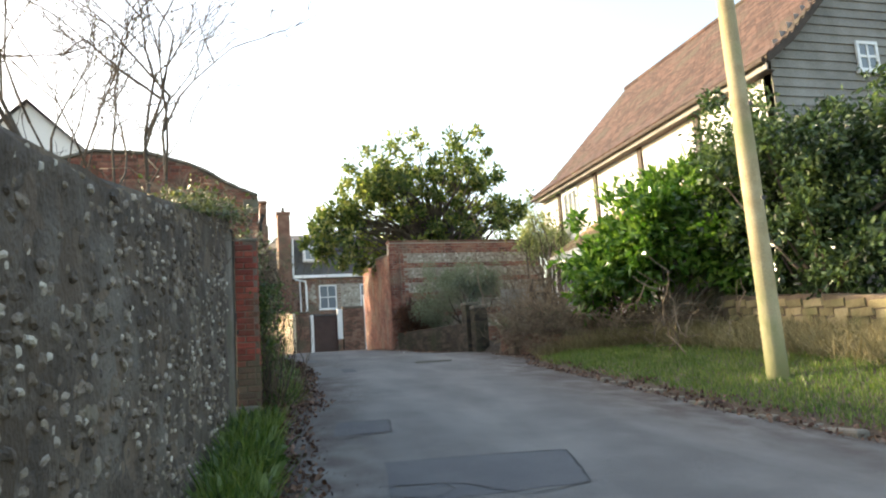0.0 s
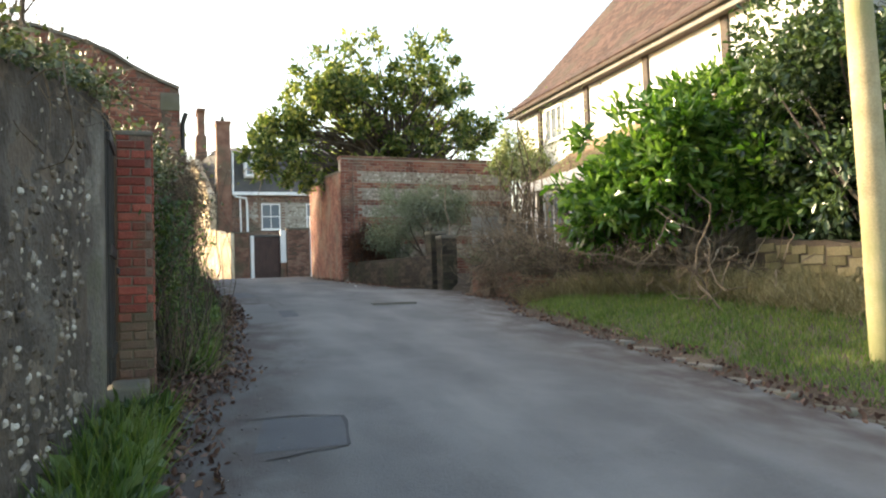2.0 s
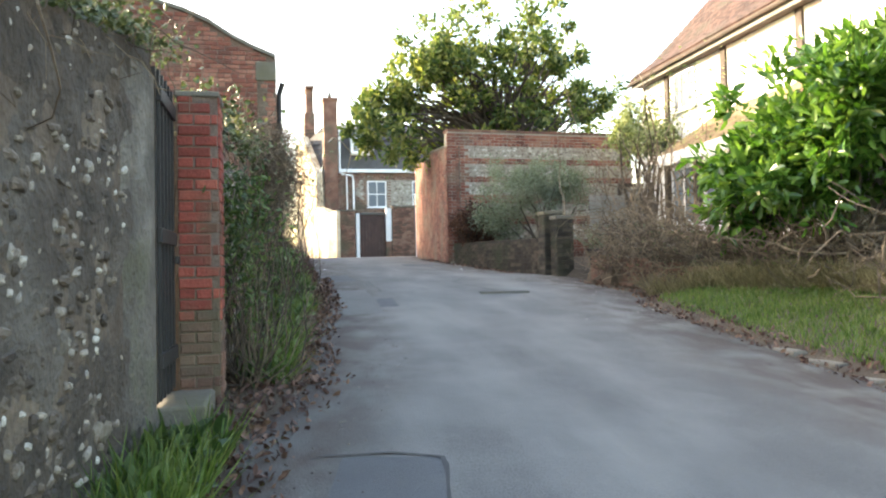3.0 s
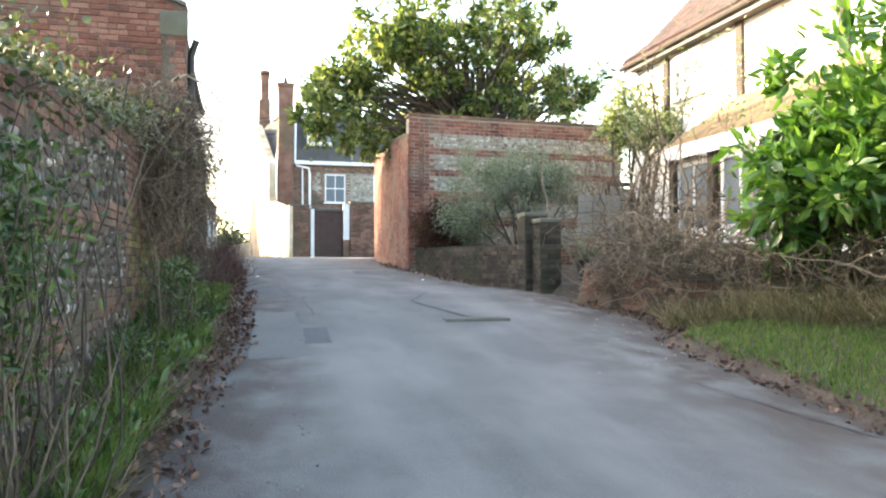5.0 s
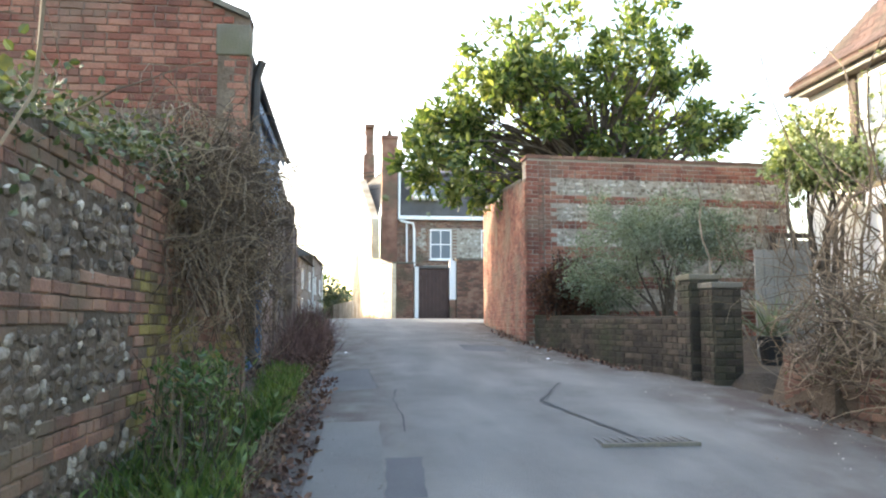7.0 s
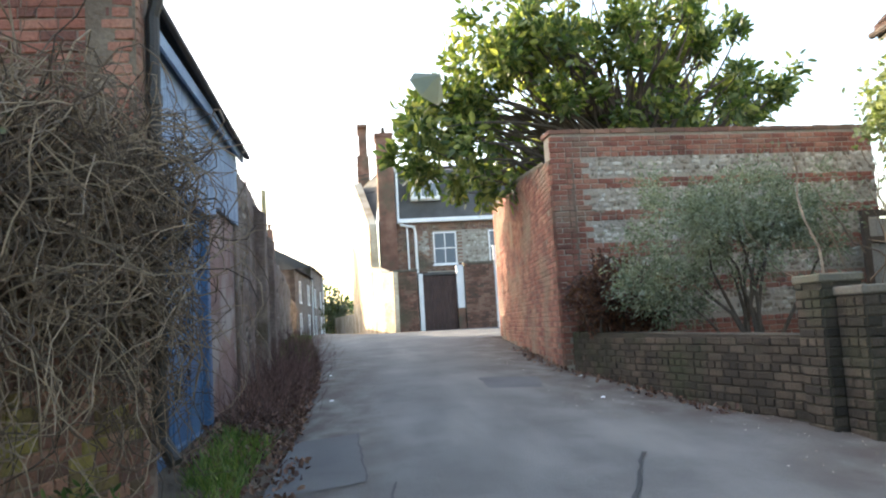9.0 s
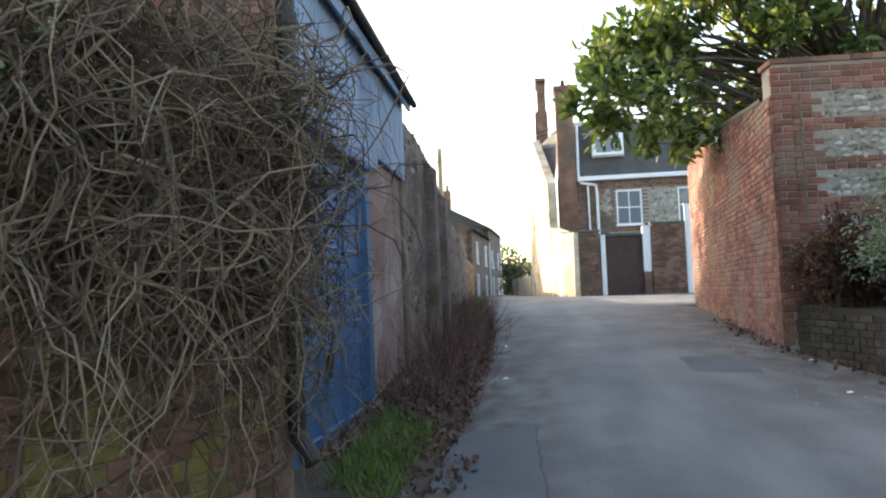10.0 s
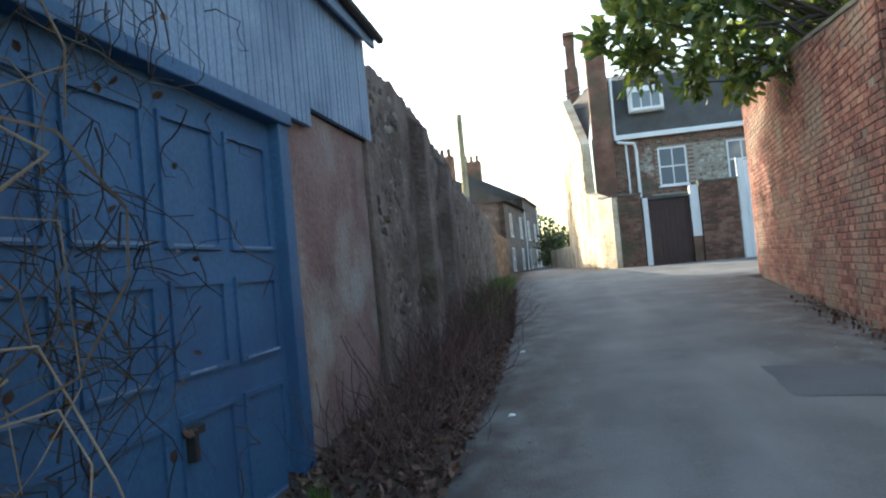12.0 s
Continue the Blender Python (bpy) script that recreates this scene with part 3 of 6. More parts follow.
# brick and flint wall up to the gable
def wall_two():
    f = Face((0.3, 9.83), (0.38, 15.4))
    low = lambda q: level(9.83 + q) - sink
    high = lambda q: float(np.interp(q, [0, 1.2, 3.5, 6.0, 6.9], [3.25, 3.3, 3.52, 3.8, 3.85]))
    body = setting("wall_3", wall_body(f, 0, f.len, low, high, 0.35, 0.15, 0.05, 3), MORTAR, "old brick and flint garden wall under ivy", "wall")
    def flints(s, z):
        h = z - level(9.83 + s)
        return s < 4.6 and (0.55 < h < 1.02 or 1.25 < h < 1.72 or h < 0.3)
    def mossy(s, z):
        h = z - level(9.83 + s)
        return 0.1 < h < 1.25 and 4.6 < s < 5.5 and noise.noise((s * 2.5, z * 2.5, 9)) > -0.1
    brickwork(body, f, 0, f.len, lambda q: level(9.83 + q), high, BRICK_BROWN, BRICK_BROWN_J, 4.6, 300, lambda s, z: not flints(s, z) and not mossy(s, z), 0.03)
    brickwork(body, f, 0, f.len, lambda q: level(9.83 + q), high, BRICK_MOSS, BRICK_MOSS, 5.6, 120, lambda s, z: not flints(s, z) and mossy(s, z), 0.03)
    flintwork(body, f, 0, 4.6, lambda q: level(9.83 + q), high, FLINT, FLINT_J, 4, 300, flints, 0.12, 0.085)
    flintwork(body, f, 0, 4.6, lambda q: level(9.83 + q), high, FLINT_PALE, FLINT_PALE_J, 4, 120, flints, 0.08, 0.06, 0.06)
    g = Face((0.39, 15.405), (0.735, 16.73))
    turned = setting("wall_36", wall_body(g, 0, g.len, lambda q: level(15.4 + q) - sink, lambda q: 3.6, 0.3, 0.15, 0.04, 5), BRICK_JOINT, "mossy brick wall running out to the garage corner", "wall")
    green = lambda q, z: z - level(15.4 + q) < 0.75 + 0.5 * noise.noise((q * 2, z * 2, 19)) and noise.noise((q * 3, z * 3, 9)) > -0.15
    for m, j, k in ((BRICK_MOSS, BRICK_MOSS, green), (BRICK_BROWN, BRICK_BROWN_J, lambda q, z: not green(q, z))):
        brickwork(turned, g, 0, g.len, lambda q: level(15.4 + q), lambda q: 3.6, m, j, 0.6, 300, k, 0.02)
wall_two()

# gable end of the garage building
def gable():
    y0 = 16.75
    prof = [(-7, 4.9), (-4.4, 6.0), (-2.6, 6.55), (-1.5, 6.5), (-0.7, 6.27), (-0.3, 6.1), (0.0, 5.9), (0.35, 5.72), (0.74, 5.56)]
    xs, zs = [p[0] for p in prof], [p[1] for p in prof]
    f = Face((-7, y0), (0.74, y0))
    high = lambda q: float(np.interp(q - 7, xs, zs))
    body = setting("wall_4", wall_body(f, 0, f.len, lambda q: 1.4, high, 0.3, 0.1), BRICK_JOINT, "brick gable wall with flint panels of an old garage", "wall")
    def flints(s, z):
        return 4.5 < s < 6.95 and 3.0 < z < 4.62
    brickwork(body, f, 3.0, f.len, lambda q: 1.75, lambda q: high(q) - 0.02, BRICK_RED, BRICK_RED_J, 7.0, 300, lambda s, z: not flints(s, z), 0.01)
    flintwork(body, f, 4.5, 6.98, lambda q: 3.0, lambda q: 4.62, FLINT, FLINT_J, 6, 300, flints)
    cop = Shape()
    pts = [Vector((x, 0, z)) for x, z in prof]
    cop.sheet([[(x, y0 - 0.05, z + 0.0) for x, z in prof], [(x, y0 - 0.05, z + 0.06) for x, z in prof], [(x, y0 + 0.34, z + 0.08) for x, z in prof], [(x, y0 + 0.34, z) for x, z in prof]])
    part("coping", cop, CONCRETE, body, "weathered cement coping")
    part("kneeler", Shape().box(0.42, 0.752, y0 - 0.03, y0 + 0.2, 5.18, 5.5), CONCRETE, body, "stone kneeler block", 0.015)
    g = Face((0.74, y0), (0.72, 17.08))
    side = setting("wall_5", wall_body(g, 0, g.len, lambda q: 1.4, lambda q: 5.3, 0.3, 0.3), MORTAR, "brick return of the garage gable", "wall")
    brickwork(side, g, 0, g.len, lambda q: 1.85, lambda q: 5.3, BRICK_BROWN, BRICK_BROWN_J, 0.5, 300)
    pipe = thing("drain_pipe", "black cast-iron rainwater pipe on the garage corner", "pipe", at=(0.79, 16.96, 2.0))
    part("pipe", Shape().tube([(0, 0, 0.4), (0, 0, 3.0), (0.06, -0.02, 3.2)], 0.045, 10), BLACK, pipe)
    part("shoe", Shape().tube([(0, 0, 0.45), (0.0, 0, 0.25), (0.1, -0.06, 0.1)], 0.05, 10), BLACK, pipe)
    for z in (1.1, 2.4):
        part("collar", Shape().tube([(0, 0, z), (0, 0, z + 0.07)], 0.058, 10), BLACK, pipe)
gable()

# blue garage
def garage():
    gar = thing("garage", "blue timber garage with boarded upper front and dark roof", "garage", at=(0.5, 17.8, 1.95))
    x, y0, z0 = 0.0, 0.0, 0.0
    # boarded upper front
    for i in range(54):
        y = -0.75 + i * 0.09
        part("board", Shape().box(0.012, 0.05 + rnd.uniform(0, 0.006), y, y + 0.078, 2.215 + (0.13 if y > 2.5 else 0), 3.28), BLUE_PALE, gar)
    part("lintel", Shape().box(-0.02, 0.085, -0.74, 2.12, 2.13, 2.21), BLUE, gar, "dark blue lintel board", 0.008)
    # dark strip behind the board feet, standing in for the shade above the lintel
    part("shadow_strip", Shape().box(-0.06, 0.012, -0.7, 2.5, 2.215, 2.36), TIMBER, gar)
    part("jamb", Shape().box(-0.05, 0.06, 1.95, 2.1, -0.2, 2.14), BLUE, gar, "blue painted door jamb", 0.006)
    part("jamb", Shape().box(-0.05, 0.05, -0.76, -0.63, -0.25, 2.13), BLUE, gar, "", 0.006)
    door = part("door", Shape().box(-0.05, -0.01, -0.63, 1.95, -0.25, 2.13), BLUE, gar, "blue panelled garage door", 0.003)
    for r, (za, zb) in enumerate(((0.0, 0.62), (0.78, 1.22), (1.36, 1.98))):
        for c in range(4):
            ya = -0.56 + c * 0.63
            frame_ = Shape()
            frame_.box(-0.01, 0.008, ya, ya + 0.52, za, za + 0.03).box(-0.01, 0.008, ya, ya + 0.52, zb - 0.03, zb)
            frame_.box(-0.01, 0.006, ya, ya + 0.03, za + 0.03, zb - 0.03).box(-0.01, 0.006, ya + 0.49, ya + 0.52, za + 0.03, zb - 0.03)
            part("panel_moulding", frame_, BLUE, door)
            # pale strip on the lower moulding: its highlight put in as colour
            part("worn_edge", Shape().box(0.0082, 0.011, ya + rnd.uniform(0.0, 0.12), ya + rnd.uniform(0.3, 0.52), za + 0.012, za + 0.024), BLUE_PALE, door, "pale strip painted as a highlight along the moulding")
    part("handle", Shape().box(-0.005, 0.05, 0.72, 0.76, 0.42, 0.56).box(-0.005, 0.04, 0.7, 0.84, 0.53, 0.57), BLACK, door, "black iron door handle", 0.004)
    part("hasp", Shape().box(0.05, 0.09, -0.72, -0.66, 0.35, 0.62).box(0.05, 0.1, -0.7, -0.6, 0.35, 0.4), BLACK, gar, "black iron door stop", 0.006)
    # pink rendered front
    body = wall_body(Face((0.0, 2.1), (0.0, 4.12)), 0, 2.02, lambda q: -0.4, lambda q: 2.34, 0.2, 0.3)
    part("rendered_wall", body, PINK, gar, "stained pink-grey cement render", 0.01)
    part("corner_post", Shape().box(0.002, 0.045, 3.96, 4.14, -0.3, 3.2), OLDRENDER, gar, "greenish render edge strip", 0.01)
    # roof
    roof = Shape().sheet([[(0.17, -1.0, 3.47), (0.17, 4.25, 3.3)], [(0.17, -1.0, 3.51), (0.17, 4.25, 3.34)], [(-3.1, -1.0, 4.5), (-3.1, 4.25, 4.5)], [(-7, -1.0, 3.0), (-7, 4.25, 3.0)], [(-7, -1.0, 2.9), (-7, 4.25, 2.9)], [(-3.1, -1, 4.4), (-3.1, 4.25, 4.4)], [(0.17, -1.0, 3.47), (0.17, 4.25, 3.3)]])
    part("roof", roof, SLATE, gar, "dark mossy slate roof")
    part("fascia", Shape().box(0.1, 0.13, -0.75, 4.2, 3.19, 3.31), BLUE_PALE, gar)
    part("gutter", Shape().tube([(0.17, -0.95, 3.45), (0.17, 4.25, 3.28)], 0.04, 8), BLACK, gar, "black gutter")
    part("soffit", Shape().box(-0.05, 0.1, -0.7, 4.15, 3.29, 3.31), TIMBER, gar)
    part("back_wall", Shape().box(-6.5, -6.3, -1, 4.2, -0.5, 3.2), MORTAR, gar)
    part("end_wall", Shape().add([(-0.2, 4.1, -0.5), (-6.4, 4.1, -0.5), (-6.4, 4.1, 3.2), (-3.1, 4.1, 4.35), (-0.2, 4.1, 3.25), (-0.2, 4.0, -0.5), (-6.4, 4.0, -0.5), (-6.4, 4.0, 3.2), (-3.1, 4.0, 4.35), (-0.2, 4.0, 3.25)], [(0, 1, 2, 3, 4), (9, 8, 7, 6, 5), (0, 4, 9, 5), (4, 3, 8, 9), (3, 2, 7, 8)]), MORTAR, gar)
garage()

# old wall beyond the garage
def far_left_wall():
    line = [(0.5, 21.95), (0.5, 23.6), (0.42, 25.6), (0.3, 28.0), (0.05, 33), (-0.28, 38), (-0.75, 43.5), (-1.2, 52.9)]
    hs = lambda y: float(np.interp(y, [21.9, 23.0, 24.3, 25.4, 27.3, 27.8, 29.5, 33, 38, 44, 53], [5.08, 5.06, 5.0, 4.86, 4.76, 4.48, 4.45, 4.42, 4.35, 4.3, 4.3]))
    body = None
    for i, (a, b) in enumerate(zip(line, line[1:])):
        f = Face(a, b)
        y0 = a[1]
        w = setting("wall_%d" % (6 + i), wall_body(f, 0, f.len, lambda q: level(y0 + q) - sink, lambda q: hs(y0 + q), 0.4, 0.1, 0.12 if i < 4 else 0.05, 6), OLDRENDER, "crumbling rendered flint and brick lane wall", "wall")
        if i < 5:
            sk = Shape().sheet([[f.at(q, level(y0 + q) - 0.1 + (hs(y0 + q) - level(y0 + q) - 0.05) * k / 30, 0.012 + 0.03 * noise.noise((q * 1.9 + i, k * 0.2, 3)) + 0.018 * noise.noise((q * 6 + i, k * 0.55, 5)) if k < 30 else -0.1) for k in range(31)] for q in np.arange(0.0, f.len + 0.04, 0.07)], True)
            part("broken_render", sk, OLDRENDER, w, "flaking uneven render")
        flintwork(w, f, 0.05, f.len, lambda q: level(y0 + q) + 0.1, lambda q: hs(y0 + q) - 0.12, FLINT, FLINT_J, 0, 150 if i < 3 else 60, lambda s, z: noise.noise((s * 1.1, z * 0.8, i)) > -0.05, 0.17, 0.11, 0.7)
    for y, x, t in ((23.75, 0.58, 4.9), (25.6, 0.5, 4.7)):
        p = setting("buttress_%d" % int(y), Shape().box(x - 0.1, x + 0.08, y, y + 0.3, 1.9, t - 0.15).add([(x - 0.1, y, t - 0.15), (x + 0.08, y, t - 0.15), (x + 0.08, y + 0.3, t - 0.15), (x - 0.1, y + 0.3, t - 0.15), (x - 0.1, y, t), (x - 0.1, y + 0.3, t)], [(0, 1, 4), (2, 3, 5), (1, 2, 5, 4)]), OLDRENDER, "sloping-headed rendered buttress on the lane wall", "buttress", 0.02)
far_left_wall()

# banded brick and flint garden wall, and its brick side along the lane
def banded_wall():
    f = Face((4.77, 22.0), (9.75, 22.25))
    low = lambda q: 1.8
    high = lambda q: 5.42
    body = setting("wall_20", wall_body(f, 0.04, f.len, low, high, 0.35, 0.3, 0.02, 9), MORTAR_PALE, "tall garden wall of red brick bands and pale flint panels", "wall")
    panels = ((4.76, 5.08), (4.3, 4.62), (3.87, 4.18), (3.35, 3.66), (2.75, 3.15))
    def flints(s, z):
        return s > 0.42 + 0.12 * (int(z * 13.33) % 2) and any(a < z < b for a, b in panels)
    brickwork(body, f, 0, f.len, lambda q: 2.2, lambda q: high(q) - 0.03, BRICK_RED, BRICK_RED_J, 0, 300, lambda s, z: not flints(s, z))
    flintwork(body, f, 0.45, f.len, lambda q: 2.75, high, FLINT_PALE, FLINT_PALE_J, 0.5, 300, flints, 0.11, 0.075, 0.95)
    cop = Shape()
    for i in range(22):
        cop.box(i * 0.225 + 0.005, i * 0.225 + 0.22, -0.37, 0.02 + rnd.uniform(0, 0.012), 5.4, 5.455 + rnd.uniform(0, 0.015), f.m)
    part("coping", cop, BRICK_BROWN_J, body, "weathered brick-on-edge coping")
    g = Face((5.5, 30.55), (4.765, 22.01))
    hi = lambda q: float(np.interp(g.len - q, [0, 1.3, 3.2, 5.5, 8.6], [5.04, 5.18, 5.4, 5.58, 5.72]))
    side = setting("wall_21", wall_body(g, 0, g.len - 0.02, lambda q: 1.8, hi, 0.33, 0.2, 0.02, 4), BRICK_JOINT, "tall red brick garden wall bulging along the lane", "wall")
    brickwork(side, g, 0, g.len - 0.01, lambda q: level(30.5 - q), lambda q: hi(q) - 0.02, BRICK_RED, BRICK_RED_J, g.len, 300)
    cap = Shape()
    cap.sheet([[g.at(q, hi(q) + dz, d) for q in np.arange(0.0, g.len - 0.3, 0.3)] for d, dz in ((0.02, -0.01), (0.02, 0.035), (-0.16, 0.1), (-0.35, 0.03), (-0.35, -0.01))], True)
    part("coping", cap, CONCRETE, side, "sloping weathered cement capping")
banded_wall()

# low garden wall, gate posts and gate
def low_wall():
    f = Face((4.9, 21.95), (5.66, 17.75))
    top = lambda q: float(np.interp(q, [0, 4.3], [2.66, 2.6]))
    body = setting("wall_22", wall_body(f, 0, f.len, lambda q: level(21.95 - q) - sink, top, 0.3, 0.3, 0.01, 3), DARK_JOINT, "low dark brick front-garden wall", "wall")
    brickwork(body, f, 0, f.len, lambda q: level(21.95 - q) - 0.05, top, BRICK_DARK, BRICK_DARK_J, 4, 300)
    for i, (x, y, t, w) in enumerate(((5.76, 17.58, 3.08, 0.17), (5.85, 17.22, 2.97, 0.16))):
        post = setting("pier_%d" % (i + 2), Shape().box(x - w, x + w, y - w, y + w, 1.5, t - 0.07), DARK_JOINT, "dark brick gate pier with stone cap", "pier")
        for a, b in (((x - w, y + w), (x - w, y - w)), ((x - w, y - w), (x + w, y - w))):
            brickwork(post, Face(a, b), 0, 2 * w, lambda q: 1.75, lambda q: t - 0.06, BRICK_DARK, BRICK_DARK_J, 0, 300)
        part("cap", Shape().box(x - w - 0.02, x + w + 0.02, y - w - 0.02, y + w + 0.02, t - 0.07, t), CONCRETE, post, "stone cap", 0.015)
    gate = thing("wooden_gate", "weathered grey boarded garden gate standing open", "gate", at=(6.85, 17.9, 2.0))
    for i in range(6):
        part("board", Shape().box(i * 0.13, i * 0.13 + 0.12, 0.35, 0.37, 0.05, 1.45), GREY_BOARD, gate)
    for z in (0.2, 1.15):
        part("rail", Shape().box(0, 0.78, 0.371, 0.41, z, z + 0.09), TIMBER, gate)
low_wall()

# retaining walls on the other side
def retaining():
    f = Face((8.32, 11.3), (8.32, 0.0))
    top = lambda q: level(11.3 - q) + 1.12
    body = setting("wall_23", wall_body(f, 0, f.len, lambda q: level(11.3 - q) - 0.1, top, 0.35, 0.3, 0.05, 8), MORTAR, "coursed yellow stone retaining wall with moss", "wall")
    out = []
    for q in range(0, 7):
        s = rnd.uniform(0, 0.2)
        while s < f.len - 0.3:
            w = rnd.uniform(0.22, 0.42)
            z = level(11.3 - s) + 0.35 + q * 0.125
            if z < top(s) - 0.05:
                out.append((s + w / 2, z, w - 0.02, 0.115, rnd.uniform(-0.02, 0.02), rnd.uniform(-0.01, 0.015), rnd.randint(0, 4)))
            s += w
    lay(body, "stone", f, out, STONES, STONE, STONE, 3.5, 300)
    pts = [(8.35, 11.2), (7.3, 12.4), (6.38, 14.3), (6.02, 16.3)]
    for i, (b, a) in enumerate(zip(pts, pts[1:])):
        g = Face(a, b)
        w = setting("wall_%d" % (24 + i), wall_body(g, 0, g.len, lambda q: level(a[1]) - 0.6, lambda q: level(a[1] + (b[1] - a[1]) * q / g.len) + 0.5, 0.3, 0.2, 0.05, 8), MORTAR, "low mossy brick retaining wall under the hedge", "wall")
        brickwork(w, g, 0, g.len, lambda q: level(a[1]) - 0.4, lambda q: level(a[1] + (b[1] - a[1]) * q / g.len) + 0.48, BRICK_BROWN, BRICK_BROWN_J, 0, 120)
retaining()


# white house with the tiled roof
def window(parent, m, w, h, bars=(1, 1), depth=0.05):
    """A window in the plane x (across), z (up), facing -y of m; a frame, glazing bars and panes."""
    wf = part("window", Shape().box(-w / 2, w / 2, 0.0, 0.05, -h / 2, -h / 2 + 0.06, m).box(-w / 2, w / 2, 0.0, 0.05, h / 2 - 0.06, h / 2, m).box(-w / 2, -w / 2 + 0.06, 0, 0.05, -h / 2 + 0.06, h / 2 - 0.06, m).box(w / 2 - 0.06, w / 2, 0, 0.05, -h / 2 + 0.06, h / 2 - 0.06, m), WHITE, parent, "white sash window frame")
    nx, nz = bars[0] + 1, bars[1] + 1
    for i in range(1, nx):
        x = -w / 2 + w * i / nx
        part("glazing_bar", Shape().box(x - 0.02, x + 0.02, 0.005, 0.045, -h / 2 + 0.06, h / 2 - 0.06, m), WHITE, wf)
    for i in range(1, nz):
        z = -h / 2 + h * i / nz
        part("glazing_bar", Shape().box(-w / 2 + 0.06, w / 2 - 0.06, 0.008, 0.042, z - 0.025, z + 0.025, m), WHITE, wf)
    part("pane", Shape().box(-w / 2 + 0.05, w / 2 - 0.05, 0.025, 0.032, -h / 2 + 0.05, h / 2 - 0.05, m), GLASS, wf)
    part("sill", Shape().box(-w / 2 - 0.05, w / 2 + 0.05, -0.05, 0.05, -h / 2 - 0.05, -h / 2, m), WHITE, wf)
    return wf


def house():
    hs = thing("house", "white rendered cottage with timber posts and red clay tile roof", "house", at=(9.6, 16, 1.9))
    X0, Y0, Y1, R = 0.0, -5.2, 5.1, 3.3
    def at(x, y, z): return Vector((x - 9.6, y - 16, z - 1.9))
    # long wall with the near gable as pieces with thickness
    part("front_wall", Shape().box(0, 0.3, Y0, Y1, -1.0, 4.85), LIMEWASH, hs, "sunlit white rendered front")
    gab = [(0.0, -1.0), (6.9, -1.0), (6.9, 4.85), (3.45, 8.2), (0.0, 4.85)]
    for y, sgn in ((Y0 - 0.02, 1), (Y1, -1)):
        s = Shape().add([(x, y, z) for x, z in gab] + [(x, y + 0.25, z) for x, z in gab], [(0, 1, 2, 3, 4), (9, 8, 7, 6, 5)] + [(i, 5 + i, 5 + (i + 1) % 5, (i + 1) % 5) for i in range(5)])
        wall = part("gable_wall", s, GREY_BOARD if sgn > 0 else LIMEWASH, hs, "grey weatherboarded gable" if sgn > 0 else "white rendered gable")
        if sgn > 0:
            z = 1.0
            while z < 8.0:
                half = 3.45 if z < 4.85 else 3.45 * (8.2 - z) / 3.35
                part("weatherboard", Shape().add([(3.45 - half, y - 0.035, z), (3.45 + half, y - 0.035, z), (3.45 + half, y - 0.005, z + 0.19), (3.45 - half, y - 0.005, z + 0.19), (3.45 - half, y, z), (3.45 + half, y, z)], [(0, 1, 2, 3), (4, 5, 1, 0)]), GREY_BOARD, wall)
                z += 0.18
            window(hs, Matrix.Translation((2.2, y - 0.08, 4.9)), 0.5, 0.6)
    part("back_wall", Shape().box(6.6, 6.9, Y0, Y1, -1, 4.8), LIMEWASH, hs)
    # roof: slopes with a sprocketed eave
    prof = [(-0.25, 4.74), (0.35, 5.18), (1.2, 6.05), (3.45, 8.42)]
    for sgn in (1, -1):
        r = [[(x if sgn > 0 else 6.9 - x, y, z) for y in (Y0 - 0.25, Y1 + 0.28)] for x, z in prof]
        low_r = [[(p[0], p[1], p[2] - 0.1) for p in row] for row in r]
        deck = Shape().sheet(r + low_r[::-1] + [r[0]], sgn < 0)
        roof = part("roof", deck, TILE_J, hs, "red-brown clay plain tile roof slope")
        if sgn > 0:
            f = Face((0, 0), (1, 0))
            lens = [0.0]
            for (a, b), (c, d) in zip(prof, prof[1:]):
                lens.append(lens[-1] + math.hypot(c - a, d - b))
            tile = brick_shape(0.162, 0.13, 0.014, 0.004, 0.003, 3)
            tile_mesh = tile.mesh("tile", TILE)
            rest, count, k = Shape(), 0, 0
            q = 0.05
            while q < lens[-1] - 0.05:
                x, z = float(np.interp(q, lens, [p[0] for p in prof])), float(np.interp(q, lens, [p[1] for p in prof]))
                x2, z2 = float(np.interp(q + 0.01, lens, [p[0] for p in prof])), float(np.interp(q + 0.01, lens, [p[1] for p in prof]))
                slope = math.atan2(z2 - z, x2 - x)
                y = Y0 - 0.17 + (0.0825 if k % 2 else 0)
                while y < Y1 + 0.2:
                    m = Matrix.Translation((x, y, z)) @ Matrix.Rotation(-slope, 4, "Y") @ Matrix(((0, 0, 1, 0), (-1, 0, 0, 0), (0, 1, 0, 0.008), (0, 0, 0, 1))) @ Matrix.Rotation(-0.1, 4, "X")
                    m = m @ Matrix.Translation((0, rnd.uniform(0, 0.006), 0)) @ Matrix.Rotation(rnd.uniform(-0.03, 0.03), 4, "Y")
                    if q < 0.7 and y < 2.2 and count < 300:
                        ob = new("tile", tile_mesh)
                        ob.parent = roof
                        ob.matrix_basis = m
                        count += 1
                    else:
                        rest.add([m @ Vector(v) for v in tile.v], tile.f)
                    y += 0.165
                q, k = q + 0.105, k + 1
            tagged(part("tiling", rest, TILE_J, roof, "joined clay tiles"), "", "", "", "stuff")
    ridge = Shape()
    for i in range(24):
        ridge.tube([(3.45, Y0 - 0.25 + i * 0.45, 8.42), (3.45, Y0 + 0.18 + i * 0.45, 8.42)], 0.11, 8)
    part("ridge_tiles", ridge, TILE_J, hs)
